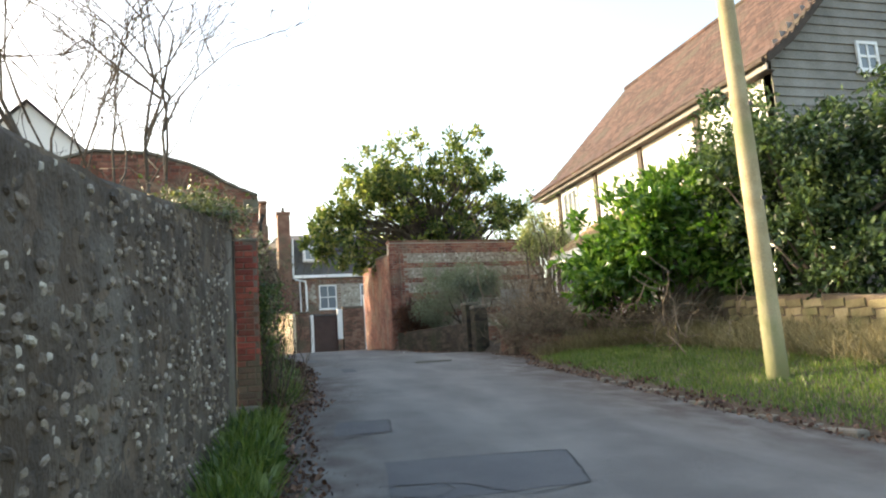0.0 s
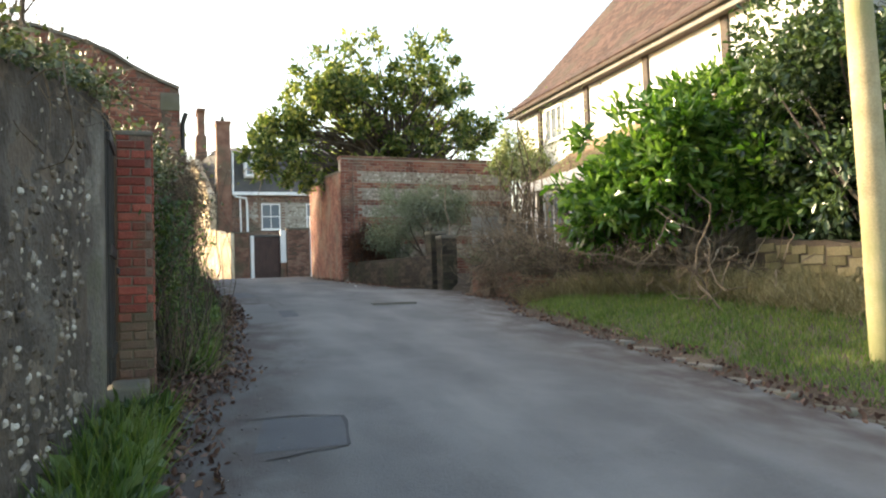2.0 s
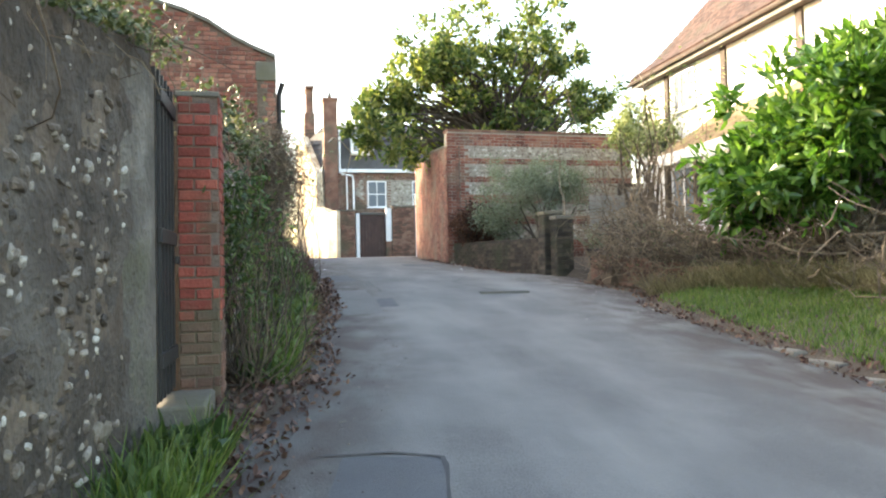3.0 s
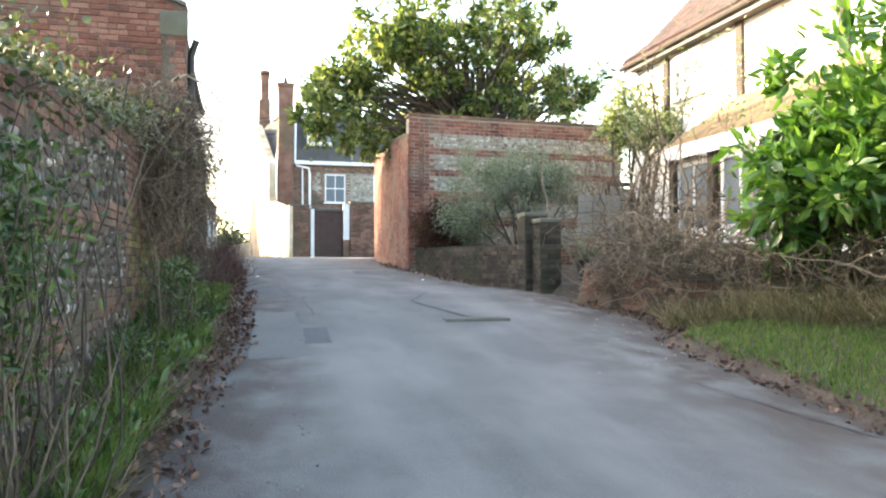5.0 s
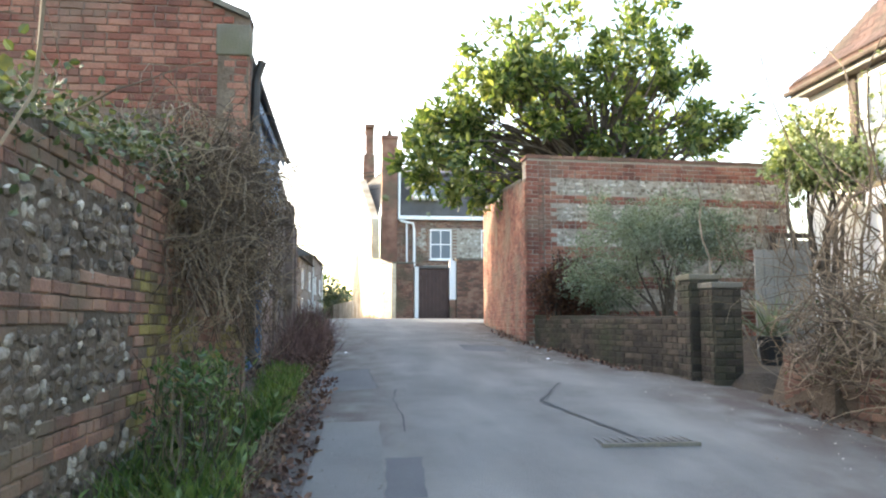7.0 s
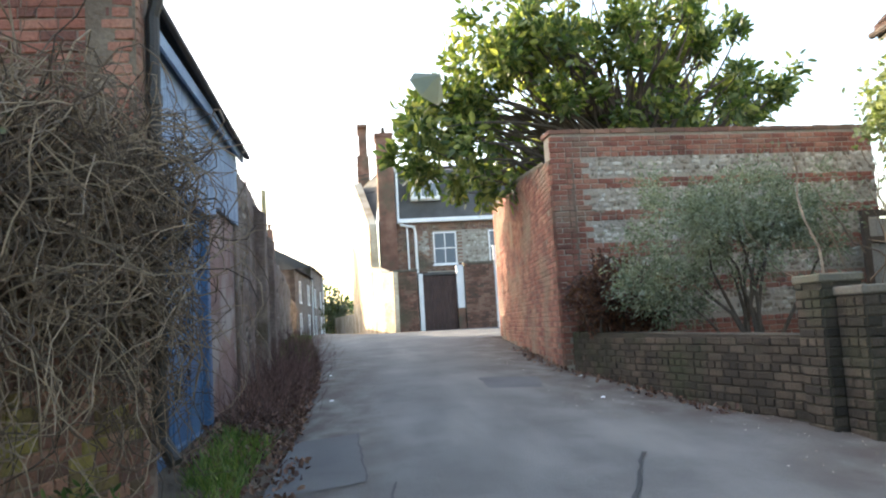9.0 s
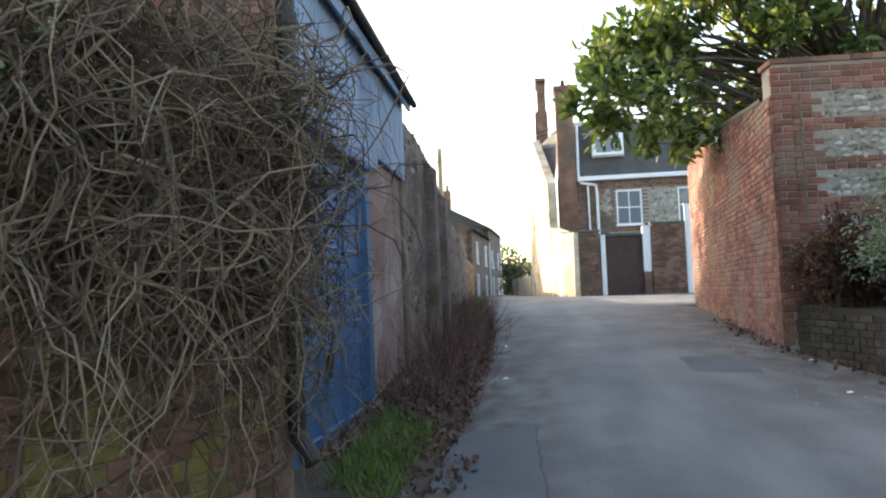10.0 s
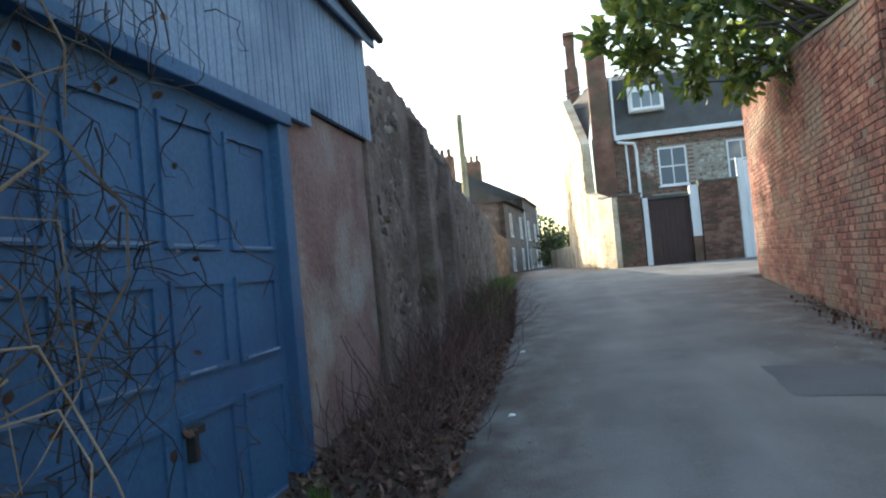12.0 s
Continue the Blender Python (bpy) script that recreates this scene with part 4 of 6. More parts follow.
    part("fascia", Shape().box(-0.24, -0.21, Y0 - 0.2, Y1 + 0.25, 4.5, 4.66), GREY_BOARD, hs)
    part("gutter", Shape().tube([(-0.29, Y0 - 0.2, 4.66), (-0.29, Y1 + 0.3, 4.6)], 0.05, 8), TIMBER, hs, "dark gutter")
    part("soffit", Shape().box(-0.2, 0.0, Y0 - 0.1, Y1 + 0.1, 4.5, 4.53), TIMBER, hs)
    part("verge_board", Shape().sheet([[(x, Y0 - 0.27, z - 0.16) for x, z in prof], [(x, Y0 - 0.27, z - 0.0) for x, z in prof], [(x, Y0 - 0.24, z) for x, z in prof], [(x, Y0 - 0.24, z - 0.16) for x, z in prof]]), TIMBER, hs)
    for y in (4.0, 1.7, -0.6, -2.9):
        part("post", Shape().box(-0.05, 0.002, y - 0.09, y + 0.09, 2.9, 4.52), TIMBER, hs, "dark timber post", 0.008)
    turn = Matrix.Rotation(radians(-90), 4, "Z")
    window(hs, Matrix.Translation((-0.045, 3.25, 4.0)) @ turn, 0.9, 0.85, (2, 0))
    # lean-to
    L0, L1 = -3.2, 1.8
    lean = part("lean_to_roof", Shape().sheet([[(-1.45, y, 2.28) for y in (L0, L1)], [(0.02, y, 3.25) for y in (L0, L1)], [(0.02, y, 3.17) for y in (L0, L1)], [(-1.45, y, 2.2) for y in (L0, L1)], [(-1.45, y, 2.28) for y in (L0, L1)]]), MOSS_TILE, hs, "mossy orange tile lean-to roof")
    mt = brick_shape(0.16, 0.13, 0.014, 0.004, 0.004, 8).mesh("tile", MOSS_TILE)
    for k in range(16):
        for i in range(18):
            ob = new("tile", mt)
            ob.parent = lean
            u = 0.04 + k * 0.105
            ob.matrix_basis = Matrix.Translation((-1.45 + u * 0.834, L1 - 0.1 - i * 0.165 - (0.08 if k % 2 else 0), 2.28 + u * 0.551 + 0.008)) @ Matrix.Rotation(-0.584, 4, "Y") @ Matrix(((0, 0, 1, 0), (-1, 0, 0, 0), (0, 1, 0, 0), (0, 0, 0, 1))) @ Matrix.Rotation(-0.1, 4, "X")
    part("lean_to_fascia", Shape().box(-1.5, -1.46, L0, L1 + 0.02, 2.05, 2.27), WHITE, hs, "white fascia board", 0.005)
    for y in (1.6, 0.55, -0.6, -1.8):
        part("lean_to_post", Shape().box(-1.42, -1.3, y - 0.06, y + 0.06, -0.6, 2.2), TIMBER, hs, "", 0.008)
    for y in (1.1, -0.05, -1.2):
        window(hs, Matrix.Translation((-1.33, y, 1.45)) @ turn, 0.9, 1.1, (1, 0))
    part("lean_to_wall", Shape().box(-1.4, -1.28, L0, L1 - 0.15, -0.8, 0.85), LIMEWASH, hs, "white rendered dwarf wall")
    part("lean_to_end", Shape().box(-1.4, 0.0, L0 + 0.05, L0 + 0.15, -0.8, 2.2), LIMEWASH, hs)
    part("lean_to_end", Shape().box(-1.4, 0.0, L1 - 0.14, L1 - 0.04, -0.8, 2.2), LIMEWASH, hs)
house()

# telegraph pole
def pole(x, y, z, lean, top):
    p = thing("telegraph_pole", "weathered wooden telegraph pole standing in the grass verge", "pole", at=(x, y, z))
    s = Shape().tube([(lean[0] * k / 10, lean[1] * k / 10, -0.4 + top * k / 10) for k in range(11)], [0.128 - 0.003 * k + 0.003 * math.sin(k * 2) for k in range(11)], 20)
    s.smooth = True
    part("shaft", s, POLE, p)
    for i, h in enumerate((2.2, 3.4)):
        part("nail_plate", Shape().box(-0.03, 0.03, -0.172, -0.16, h, h + 0.05), BLACK, p)
pole(6.25, 7.6, 1.05, (0.12, 0.2), 8.0)

# wall with doors at the end of the yard
def yard_wall():
    y = 39.1
    def lo(q): return 2.62
    for i, (a, b, t) in enumerate(((3.3, 4.16, 4.87), (5.88, 6.98, 5.05))):
        w = setting("wall_%d" % (30 + i), Shape().box(a, b, y, y + 0.3, 2.2, t), MORTAR, "brown brick yard wall beside the doors", "wall")
        brickwork(w, Face((a, y), (b, y)), 0, b - a, lo, lambda q: t, BRICK_BROWN, BRICK_BROWN_J, 0.5, 300)
        part("coping", Shape().box(a - 0.03, b + 0.03, y - 0.03, y + 0.33, t, t + 0.06), CONCRETE, w, "cement coping", 0.01)
    setting("wall_32", wall_body(Face((2.98, 39.6), (3.29, 39.0)), 0, 0.67, lambda q: 2.2, lambda q: 4.86, 0.25, 0.2), CREAM, "cream rendered corner of the yard wall", "wall", 0.02)
    setting("wall_33", Shape().box(3.3, 7.3, 40.4, 40.6, 2.2, 4.7), BRICK_BROWN_J, "brick wall of the outbuilding", "wall")
    for a, b, t, low in ((4.2, 4.36, 4.75, 2.2), (5.6, 5.86, 5.0, 3.45)):
        setting("door_post_%d" % int(a), Shape().box(a, b, y + 0.05, y + 0.3, low, t), WHITE, "white painted door post", "post", 0.01)
    setting("door_reveal", Shape().box(5.6, 5.86, y + 0.08, y + 0.3, 2.2, 3.44), BRICK_BROWN_J, "brown brick door reveal", "wall")
    d = thing("yard_door", "dark brown boarded double yard door", "door", at=(4.99, y + 0.2, 2.62))
    for i in range(8):
        part("board", Shape().box(-0.6 + i * 0.15, -0.457 + i * 0.15, 0, 0.04, 0.02, 2.06), DOOR, d)
    for z in (0.3, 1.7):
        part("ledge", Shape().box(-0.6, 0.59, -0.02, -0.001, z, z + 0.1), DOOR, d)
    part("roof_strip", Shape().box(-0.65, 0.65, -0.06, 1.2, 2.07, 2.15), SLATE, d, "dark roofing edge")
    g = thing("side_gate", "tall white painted boarded side gate", "gate", at=(7.0, 39.1, 2.62))
    for i in range(6):
        part("board", Shape().box(0.02 + i * 0.2, 0.21 + i * 0.2, 0.0, 0.04, 0.03, 3.0 - 0.04 * i), WHITE, g)
    part("post", Shape().box(-0.02, 0.0, -0.02, 0.06, 0, 3.05), WHITE, g)
    rf = setting("outbuilding_roof", Shape().box(3.32, 7.2, 39.42, 40.4, 4.72, 4.8), SLATE, "flat dark roof of the yard outbuilding", "roof")
yard_wall()

# stone town house behind the yard
def town_house():
    h = thing("town_house", "tall stone town house with slate mansard and brick chimneys", "house", at=(3.0, 44, 2.6))
    part("front_wall", Shape().box(0.0, 12.5, 0, 0.4, -0.4, 4.85), MORTAR_PALE, h, "grey flint and stone front")
    f = Face((0, 0), (12.5, 0))
    front = h.children[0]
    holes = lambda q, z: not any(abs(q - x) < 0.56 and 2.8 < z < 4.3 for x in (2.8, 5.2, 7.8))
    bricky = lambda q, z: q < 1.75 + 0.4 * noise.noise((q, z * 1.5, 3)) or z > 4.35 or abs(q - 2.8) < 0.75 and 2.6 < z < 4.5 or noise.noise((q * 0.9, z * 0.9, 14)) > 0.22
    brickwork(front, f, 0.75, 6.5, lambda q: 1.9, lambda q: 4.7, BRICK_BROWN_J, BRICK_BROWN_J, 0, 0, lambda q, z: holes(q, z) and bricky(q, z))
    flintwork(front, f, 0.75, 6.5, lambda q: 1.9, lambda q: 4.7, STONE_GREY, FLINT_PALE_J, 0, 0, lambda q, z: holes(q, z) and not bricky(q, z), 0.16, 0.12, 0.85)
    part("mansard", Shape().sheet([[(0.3, -0.1, 4.85), (12.6, -0.1, 4.85)], [(0.3, 0.75, 7.1), (12.6, 0.75, 7.1)], [(0.3, 4, 8.0), (12.6, 4, 8.0)], [(0.3, 8, 4.8), (12.6, 8, 4.8)]]), SLATE, h, "dark slate mansard roof")
    part("gutter", Shape().box(0.8, 12.6, -0.22, -0.05, 4.68, 4.86), WHITE, h, "white gutter board", 0.02)
    for x in (2.8, 5.2, 7.8):
        window(h, Matrix.Translation((x, -0.03, 3.55)), 1.0, 1.4, (1, 1))
    d = part("dormer", Shape().box(1.45, 2.7, -0.02, 1.2, 5.65, 6.6), WHITE, h, "white boarded dormer")
    window(h, Matrix.Translation((2.08, -0.08, 6.1)), 1.1, 0.7, (2, 0))
    part("downpipe", Shape().tube([(0.86, -0.1, 7.0), (0.84, -0.1, 4.9), (0.95, -0.15, 4.6), (1.5, -0.15, 4.5), (1.55, -0.12, 4.2), (1.55, -0.12, 2.2)], 0.06, 8), WHITE, h, "white downpipe")
    part("downpipe", Shape().tube([(1.2, -0.1, 4.6), (1.22, -0.1, 2.2)], 0.04, 8), WHITE, h, "white downpipe")
    c = part("chimney", Shape().box(0.05, 0.75, -0.25, 0.75, -0.4, 8.45).box(0.0, 0.8, -0.3, 0.8, 8.45, 8.6), BRICK_BROWN_J, h, "tall brick chimney breast")
    part("chimney_pot", Shape().tube([(0.4, 0.2, 8.6), (0.4, 0.2, 8.75), (0.4, 0.2, 8.95)], [0.1, 0.1, 0.07], 10), BRICK_DARK_J, c)
    # lane side: a gable wall that steps up to the rear chimney
    g = Face((1.75, 50.5), (2.98, 39.6))
    hi = lambda q: float(np.interp(g.len - q, [0, 0.6, 0.7, 3.5, 3.7, 4.2, 8.5, 9.5, 10.9], [4.9, 4.9, 5.0, 5.4, 7.2, 7.5, 9.9, 10.0, 9.2]))
    side = setting("wall_34", wall_body(g, 0, g.len, lambda q: 2.2, hi, 0.35, 0.1), CREAM, "sunlit cream rendered side wall of the town house", "wall")
    flintwork(side, g, 0.1, g.len - 0.1, lambda q: 2.7, lambda q: hi(q) - 0.1, CREAM, CREAM, g.len, 0, lambda q, z: noise.noise((q * 0.7, z * 0.7, 6)) > -0.1, 0.26, 0.17, 0.7, "rough stones showing through the render")
    part("rear_chimney", Shape().box(-0.62, -0.2, 6.2, 7.6, 5.0, 10.6).box(-0.75, -0.15, 5.6, 8.2, 5.0, 9.0).box(-0.68, -0.16, 6.0, 7.8, 10.6, 10.75), BRICK_BROWN_J, h, "stepped rear chimney stack")
    part("side_roof", Shape().sheet([[(-0.1, 0.1, 4.8), (-0.52, 5.2, 7.3)], [(0.32, 0.6, 7.0), (0.32, 5.2, 8.1)], [(0.34, 0.6, 6.9), (0.34, 5.2, 8.0)]]), SLATE, h, "dark slate slope beside the chimneys")
    for z in (6.6, 7.3, 7.5):
        part("tie_rod", Shape().tube([(-0.9, 3.5, z), (0.3, 3.2, z + 0.15)], 0.02, 5), BLACK, h)
    part("downpipe", Shape().tube([(-0.36, 0.3, 0.2), (-0.36, 0.3, 3.6)], 0.05, 8), CREAM, h)
    k = Face((0.45, 60), (1.72, 50.6))
    setting("wall_35", wall_body(k, 0, k.len, lambda q: 2.2, lambda q: 3.7, 0.3, 0.3, 0.04), CREAM, "low sunlit rendered lane wall", "wall")
town_house()

# terrace and distance on the other side
def terrace(x0, y0, x1, y1, eave, ridge, label):
    f = Face((x0, y0), (x1, y1))
    t = thing("terrace_house", label, "house", "terrace along the lane", at=(x0, y0, 2.6))
    m = Matrix.Translation((-x0, -y0, -2.6)) @ f.m
    part("front_wall", Shape().box(0, f.len, -0.3, 0, 2.0, eave, m), OLDRENDER, t, "weathered rendered front")
    part("roof", Shape().add([m @ Vector(p) for p in ((-0.1, 0.2, eave), (f.len + 0.1, 0.2, eave), (f.len + 0.1, -3, ridge), (-0.1, -3, ridge), (-0.1, -6, eave), (f.len + 0.1, -6, eave))], [(0, 1, 2, 3), (3, 2, 5, 4), (0, 3, 4), (1, 5, 2)]), SLATE, t, "slate roof")
    part("side_wall", Shape().add([m @ Vector(p) for p in ((0, 0, 2), (0, -6, 2), (0, -6, eave), (0, -3, ridge), (0, 0, eave))], [(0, 1, 2, 3, 4)]), OLDRENDER, t)
    part("chimney", Shape().box(0.1, 0.7, -3.5, -2.4, ridge - 0.8, ridge + 0.9, m), BRICK_BROWN_J, t, "brick chimney stack")
    for j in range(3):
        part("chimney_pot", Shape().tube([m @ Vector((0.4, -3.3 + j * 0.35, ridge + 0.9)), m @ Vector((0.4, -3.3 + j * 0.35, ridge + 1.3))], 0.1, 8), BRICK_BROWN_J, t)
    turn = m @ Matrix.Rotation(radians(180), 4, "Z")
    for s in (0.25, 0.75):
        for z in (3.4, 5.2):
            if z + 0.6 < eave:
                window(t, turn @ Matrix.Translation((-f.len * s, -0.04, z)), 0.8, 1.2)
    part("downpipe", Shape().tube([m @ Vector((f.len - 0.2, 0.06, 2.6)), m @ Vector((f.len - 0.2, 0.06, eave))], 0.05, 6), WHITE, t)
terrace(-1.35, 53, -1.0, 61.4, 6.3, 8.0, "grey rendered terrace cottage with slate roof and chimney")
terrace(-1.02, 61.6, -0.75, 70.5, 7.1, 8.8, "taller brick-toned terrace cottage at the lane end")
p = thing("far_telegraph_pole", "thin wooden telegraph pole behind the lane wall", "pole", at=(-1.28, 40, 2.6))
part("shaft", Shape().tube([(0, 0, -0.3), (0, 0, 5.6)], [0.13, 0.09], 10), POLE, p)
a = thing("aerial", "small television aerial on the cottage chimney", "aerial", at=(-3.9, 53.6, 8.8))
part("mast", Shape().tube([(0, 0, 0), (0, 0, 1.6)], 0.02, 5), BLACK, a)
part("boom", Shape().tube([(-0.5, 0.2, 1.5), (0.6, -0.2, 1.5)], 0.02, 5), BLACK, a)
for i in range(6):
    part("element", Shape().tube([(-0.45 + i * 0.2, -0.05 - 0.07 * i, 1.5), (-0.35 + i * 0.2, 0.4 - 0.07 * i, 1.5)], 0.01, 4), BLACK, a)
w = thing("white_gable_house", "pale rendered house gable behind the garden wall", "house", at=(-6.0, 26, 3))
part("gable_wall", Shape().add([(-2.6, 0, -1), (2.6, 0, -1), (2.6, 0, 5.6), (0, 0, 7.95), (-2.6, 0, 5.6), (-2.6, 9, -1), (2.6, 9, -1), (2.6, 9, 5.6), (0, 9, 7.95), (-2.6, 9, 5.6)], [(0, 1, 2, 3, 4), (5, 9, 8, 7, 6), (0, 5, 6, 1), (1, 6, 7, 2), (0, 4, 9, 5)]), LIMEWASH, w)
part("roof", Shape().sheet([[(2.9, y, 5.3) for y in (-0.15, 9.2)], [(0, y, 8.05) for y in (-0.15, 9.2)], [(-2.9, y, 5.3) for y in (-0.15, 9.2)], [(-2.9, y, 5.2) for y in (-0.15, 9.2)], [(0, y, 7.95) for y in (-0.15, 9.2)], [(2.9, y, 5.2) for y in (-0.15, 9.2)]]), SLATE, w, "slate roof")


# ---- plants ----
def leaf_shape(points, length, width, out=None, droop=0.2, spread=0.9):
    """Folded pointed leaves at the points; out: the way each leaf leans."""
    p = np.asarray(points, float)
    n = len(p)
    d = rng.normal(size=(n, 3)) * spread
    if out is not None:
        d += np.asarray(out, float)
    d[:, 2] -= droop
    d /= np.linalg.norm(d, axis=1)[:, None] + 1e-9
    side = np.cross(d, rng.normal(size=(n, 3)))
    side /= np.linalg.norm(side, axis=1)[:, None] + 1e-9
    up = np.cross(side, d)
    k = rng.uniform(0.65, 1.25, (n, 1))
    L, W = length * k, width * k
    v = np.stack([p, p + d * L * 0.3 + side * W * 0.45 + up * W * 0.2, p + d * L * 0.7 + side * W * 0.42 + up * W * 0.12, p + d * L, p + d * L * 0.7 - side * W * 0.42 + up * W * 0.12, p + d * L * 0.3 - side * W * 0.45 + up * W * 0.2], 1).reshape(-1, 3)
    s = Shape()
    s.v = v.tolist()
    s.f = [f for i in range(n) for f in ((6 * i, 6 * i + 1, 6 * i + 2, 6 * i + 3), (6 * i, 6 * i + 3, 6 * i + 4, 6 * i + 5))]
    return s


def blob_points(blobs, n, clumps=60, size=0.35, shell=0.55):
    """Points gathered in clumps in the outer part of a few ellipsoids; with the way out of each, and the clumps' middles."""
    vol = np.array([b[3] * b[4] * b[5] for b in blobs]) ** 0.7
    which = rng.choice(len(blobs), clumps, p=vol / vol.sum())
    b = np.array(blobs)[which]
    d = rng.normal(size=(clumps, 3))
    d /= np.linalg.norm(d, axis=1)[:, None]
    r = rng.uniform(shell, 1.0, (clumps, 1))
    mid = b[:, :3] + d * r * b[:, 3:6]
    i = rng.integers(0, clumps, n)
    q = np.clip(rng.normal(size=(n, 3)), -2, 2) * size * rng.uniform(0.5, 1.0, (clumps, 1))[i]
    return mid[i] + q * 0.6, d[i] * 0.7 + q / size * 0.5, mid


def curved(a, b, sag=0.15, k=5, wob=0.08):
    a, b = Vector(a), Vector(b)
    n = (b - a).length
    bend = Vector((rnd.uniform(-1, 1), rnd.uniform(-1, 1), rnd.uniform(0.2, 1))) * sag * n
    return [a.lerp(b, i / k) + bend * math.sin(math.pi * i / k) + Vector((rnd.uniform(-1, 1), rnd.uniform(-1, 1), rnd.uniform(-1, 1))) * wob * n * (0 if i in (0, k) else 0.4) for i in range(k + 1)]


def bush(name, label, category, base, blobs, mat, leaves, length, width, clumps, size, stems=10, shell=0.5, droop=0.2, stem_r=0.03, spread=0.9):
    t = thing(name, label, category, at=base)
    o = Vector(base)
    rel = [(b[0] - o.x, b[1] - o.y, b[2] - o.z, *b[3:]) for b in blobs]
    pts, out, mid = blob_points(rel, leaves, clumps, size, shell)
    wood = Shape()
    for i in range(min(stems, len(mid))):
        wood.tube(curved((rnd.uniform(-0.2, 0.2), rnd.uniform(-0.2, 0.2), -0.1), mid[i], 0.1), [stem_r * (1 - 0.14 * k) for k in range(6)], 6)
    tagged(part("stem_growth", wood, BARK, t, "brown woody stems"), kind="stuff")
    part("foliage", leaf_shape(pts, length, width, out, droop, spread), mat, t)
    return t


def tree(name, label, base, trunk, blobs, mat, leaves, length, width, clumps, size, r=0.2, shell=0.35):
    t = thing(name, label, "tree", at=base)
    o = Vector(base)
    rel = [(b[0] - o.x, b[1] - o.y, b[2] - o.z, *b[3:]) for b in blobs]
    pts, out, mid = blob_points(rel, leaves, clumps, size, shell)
    top = Vector(trunk) - o
    s = Shape().tube(curved((0, 0, -0.3), top, 0.03, 6, 0.03), [r * (1 - 0.09 * k) for k in range(7)], 10)
    part("trunk", s, BARK, t, "grey-brown bark trunk")
    limbs = Shape()
    for m in mid:
        a = Vector((0, 0, 0)).lerp(top, rnd.uniform(0.45, 1.0))
        limbs.tube(curved(a, m, 0.08, 5, 0.1), [max(0.008, r * 0.22 * (1 - 0.17 * k)) for k in range(6)], 5)
    tagged(part("limb_growth", limbs, BARK, t), kind="stuff")
    part("crown", leaf_shape(pts, length, width, out, 0.1), mat, t)
    return t


def blades(points, tall, wide, lean=0.35):
    p = np.asarray(points, float)
    n = len(p)
    h = tall * rng.uniform(0.45, 1.2, (n, 1))
    a = rng.uniform(0, 2 * math.pi, n)
    side = np.stack([np.cos(a), np.sin(a), 0 * a], 1) * wide
    tip = np.concatenate([rng.normal(size=(n, 2)) * lean * h, h], 1)
    v = np.stack([p - side, p + side, p + tip * 0.55 + side * 0.7, p + tip, p + tip * 0.55 - side * 0.7], 1).reshape(-1, 3)
    s = Shape()
    s.v = v.tolist()
    s.f = [f for i in range(n) for f in ((5 * i, 5 * i + 1, 5 * i + 2, 5 * i + 4), (5 * i + 4, 5 * i + 2, 5 * i + 3))]
    return s


def scatter(n, y0, y1, x0, x1, lift=0.0, patch=None):
    out = []
    while len(out) < n:
        y = rnd.uniform(y0, y1)
        x = x0(y) + (x1(y) - x0(y)) * rnd.random()
        if patch is None or noise.noise((x * patch[0], y * patch[0], patch[1])) > patch[2] - rnd.random() * 0.2:
            out.append((x, y, height(x, y) - 0.02 + lift))
    return out


def tangle(n, start, wander, length, r, seed, steps=7, gravity=0.05):
    """Thin wandering stems: start() gives a place, wander(p) the pull on it."""
    s, q = Shape(), random.Random(seed)
    for _ in range(n):
        p = Vector(start(q))
        d = Vector((q.gauss(0, 1), q.gauss(0, 1), q.gauss(0, 1))).normalized()
        pts, L = [p.copy()], length * q.uniform(0.5, 1.3) / steps
        for _ in range(steps):
            d = (d + Vector((q.gauss(0, 0.45), q.gauss(0, 0.45), q.gauss(0, 0.45))) + Vector(wander(p, q)) - Vector((0, 0, gravity))).normalized()
            p = p + d * L
            pts.append(p.copy())
        k = r * q.uniform(0.5, 1.4)
        s.tube(pts, [k * (1 - 0.6 * i / steps) for i in range(steps + 1)], 4, False)
    return s


tree("magnolia_tree", "large evergreen tree with glossy yellow-green leaves behind the wall", (8.2, 27, 2.4), (7.7, 27, 6.5),
     [(7.6, 27, 8.1, 2.6, 2.4, 2.5), (5.7, 26.5, 7.3, 1.9, 2.0, 1.9), (5.2, 26.3, 8.3, 1.2, 1.4, 0.9), (4.3, 26.2, 6.1, 1.2, 1.5, 1.2), (4.6, 25.8, 5.4, 0.8, 1.0, 0.5), (3.9, 26.5, 6.9, 0.8, 1.0, 0.7), (9.9, 27.2, 7.6, 1.7, 1.9, 1.7), (9.0, 27, 9.6, 1.2, 1.5, 1.2), (7.0, 27, 6.0, 2.4, 2.0, 1.0), (10.7, 27, 7.5, 0.7, 1.0, 0.6), (10.0, 27, 9.1, 0.8, 1.2, 0.8), (4.4, 26.4, 7.7, 1.1, 1.3, 0.9), (3.5, 26.3, 6.3, 0.75, 1.0, 0.9), (5.3, 26.6, 9.1, 1.1, 1.2, 0.9), (6.3, 27, 9.3, 1.1, 1.3, 0.9)], MAGNOLIA, 17000, 0.22, 0.095, 235, 0.28, 0.26, 0.5)
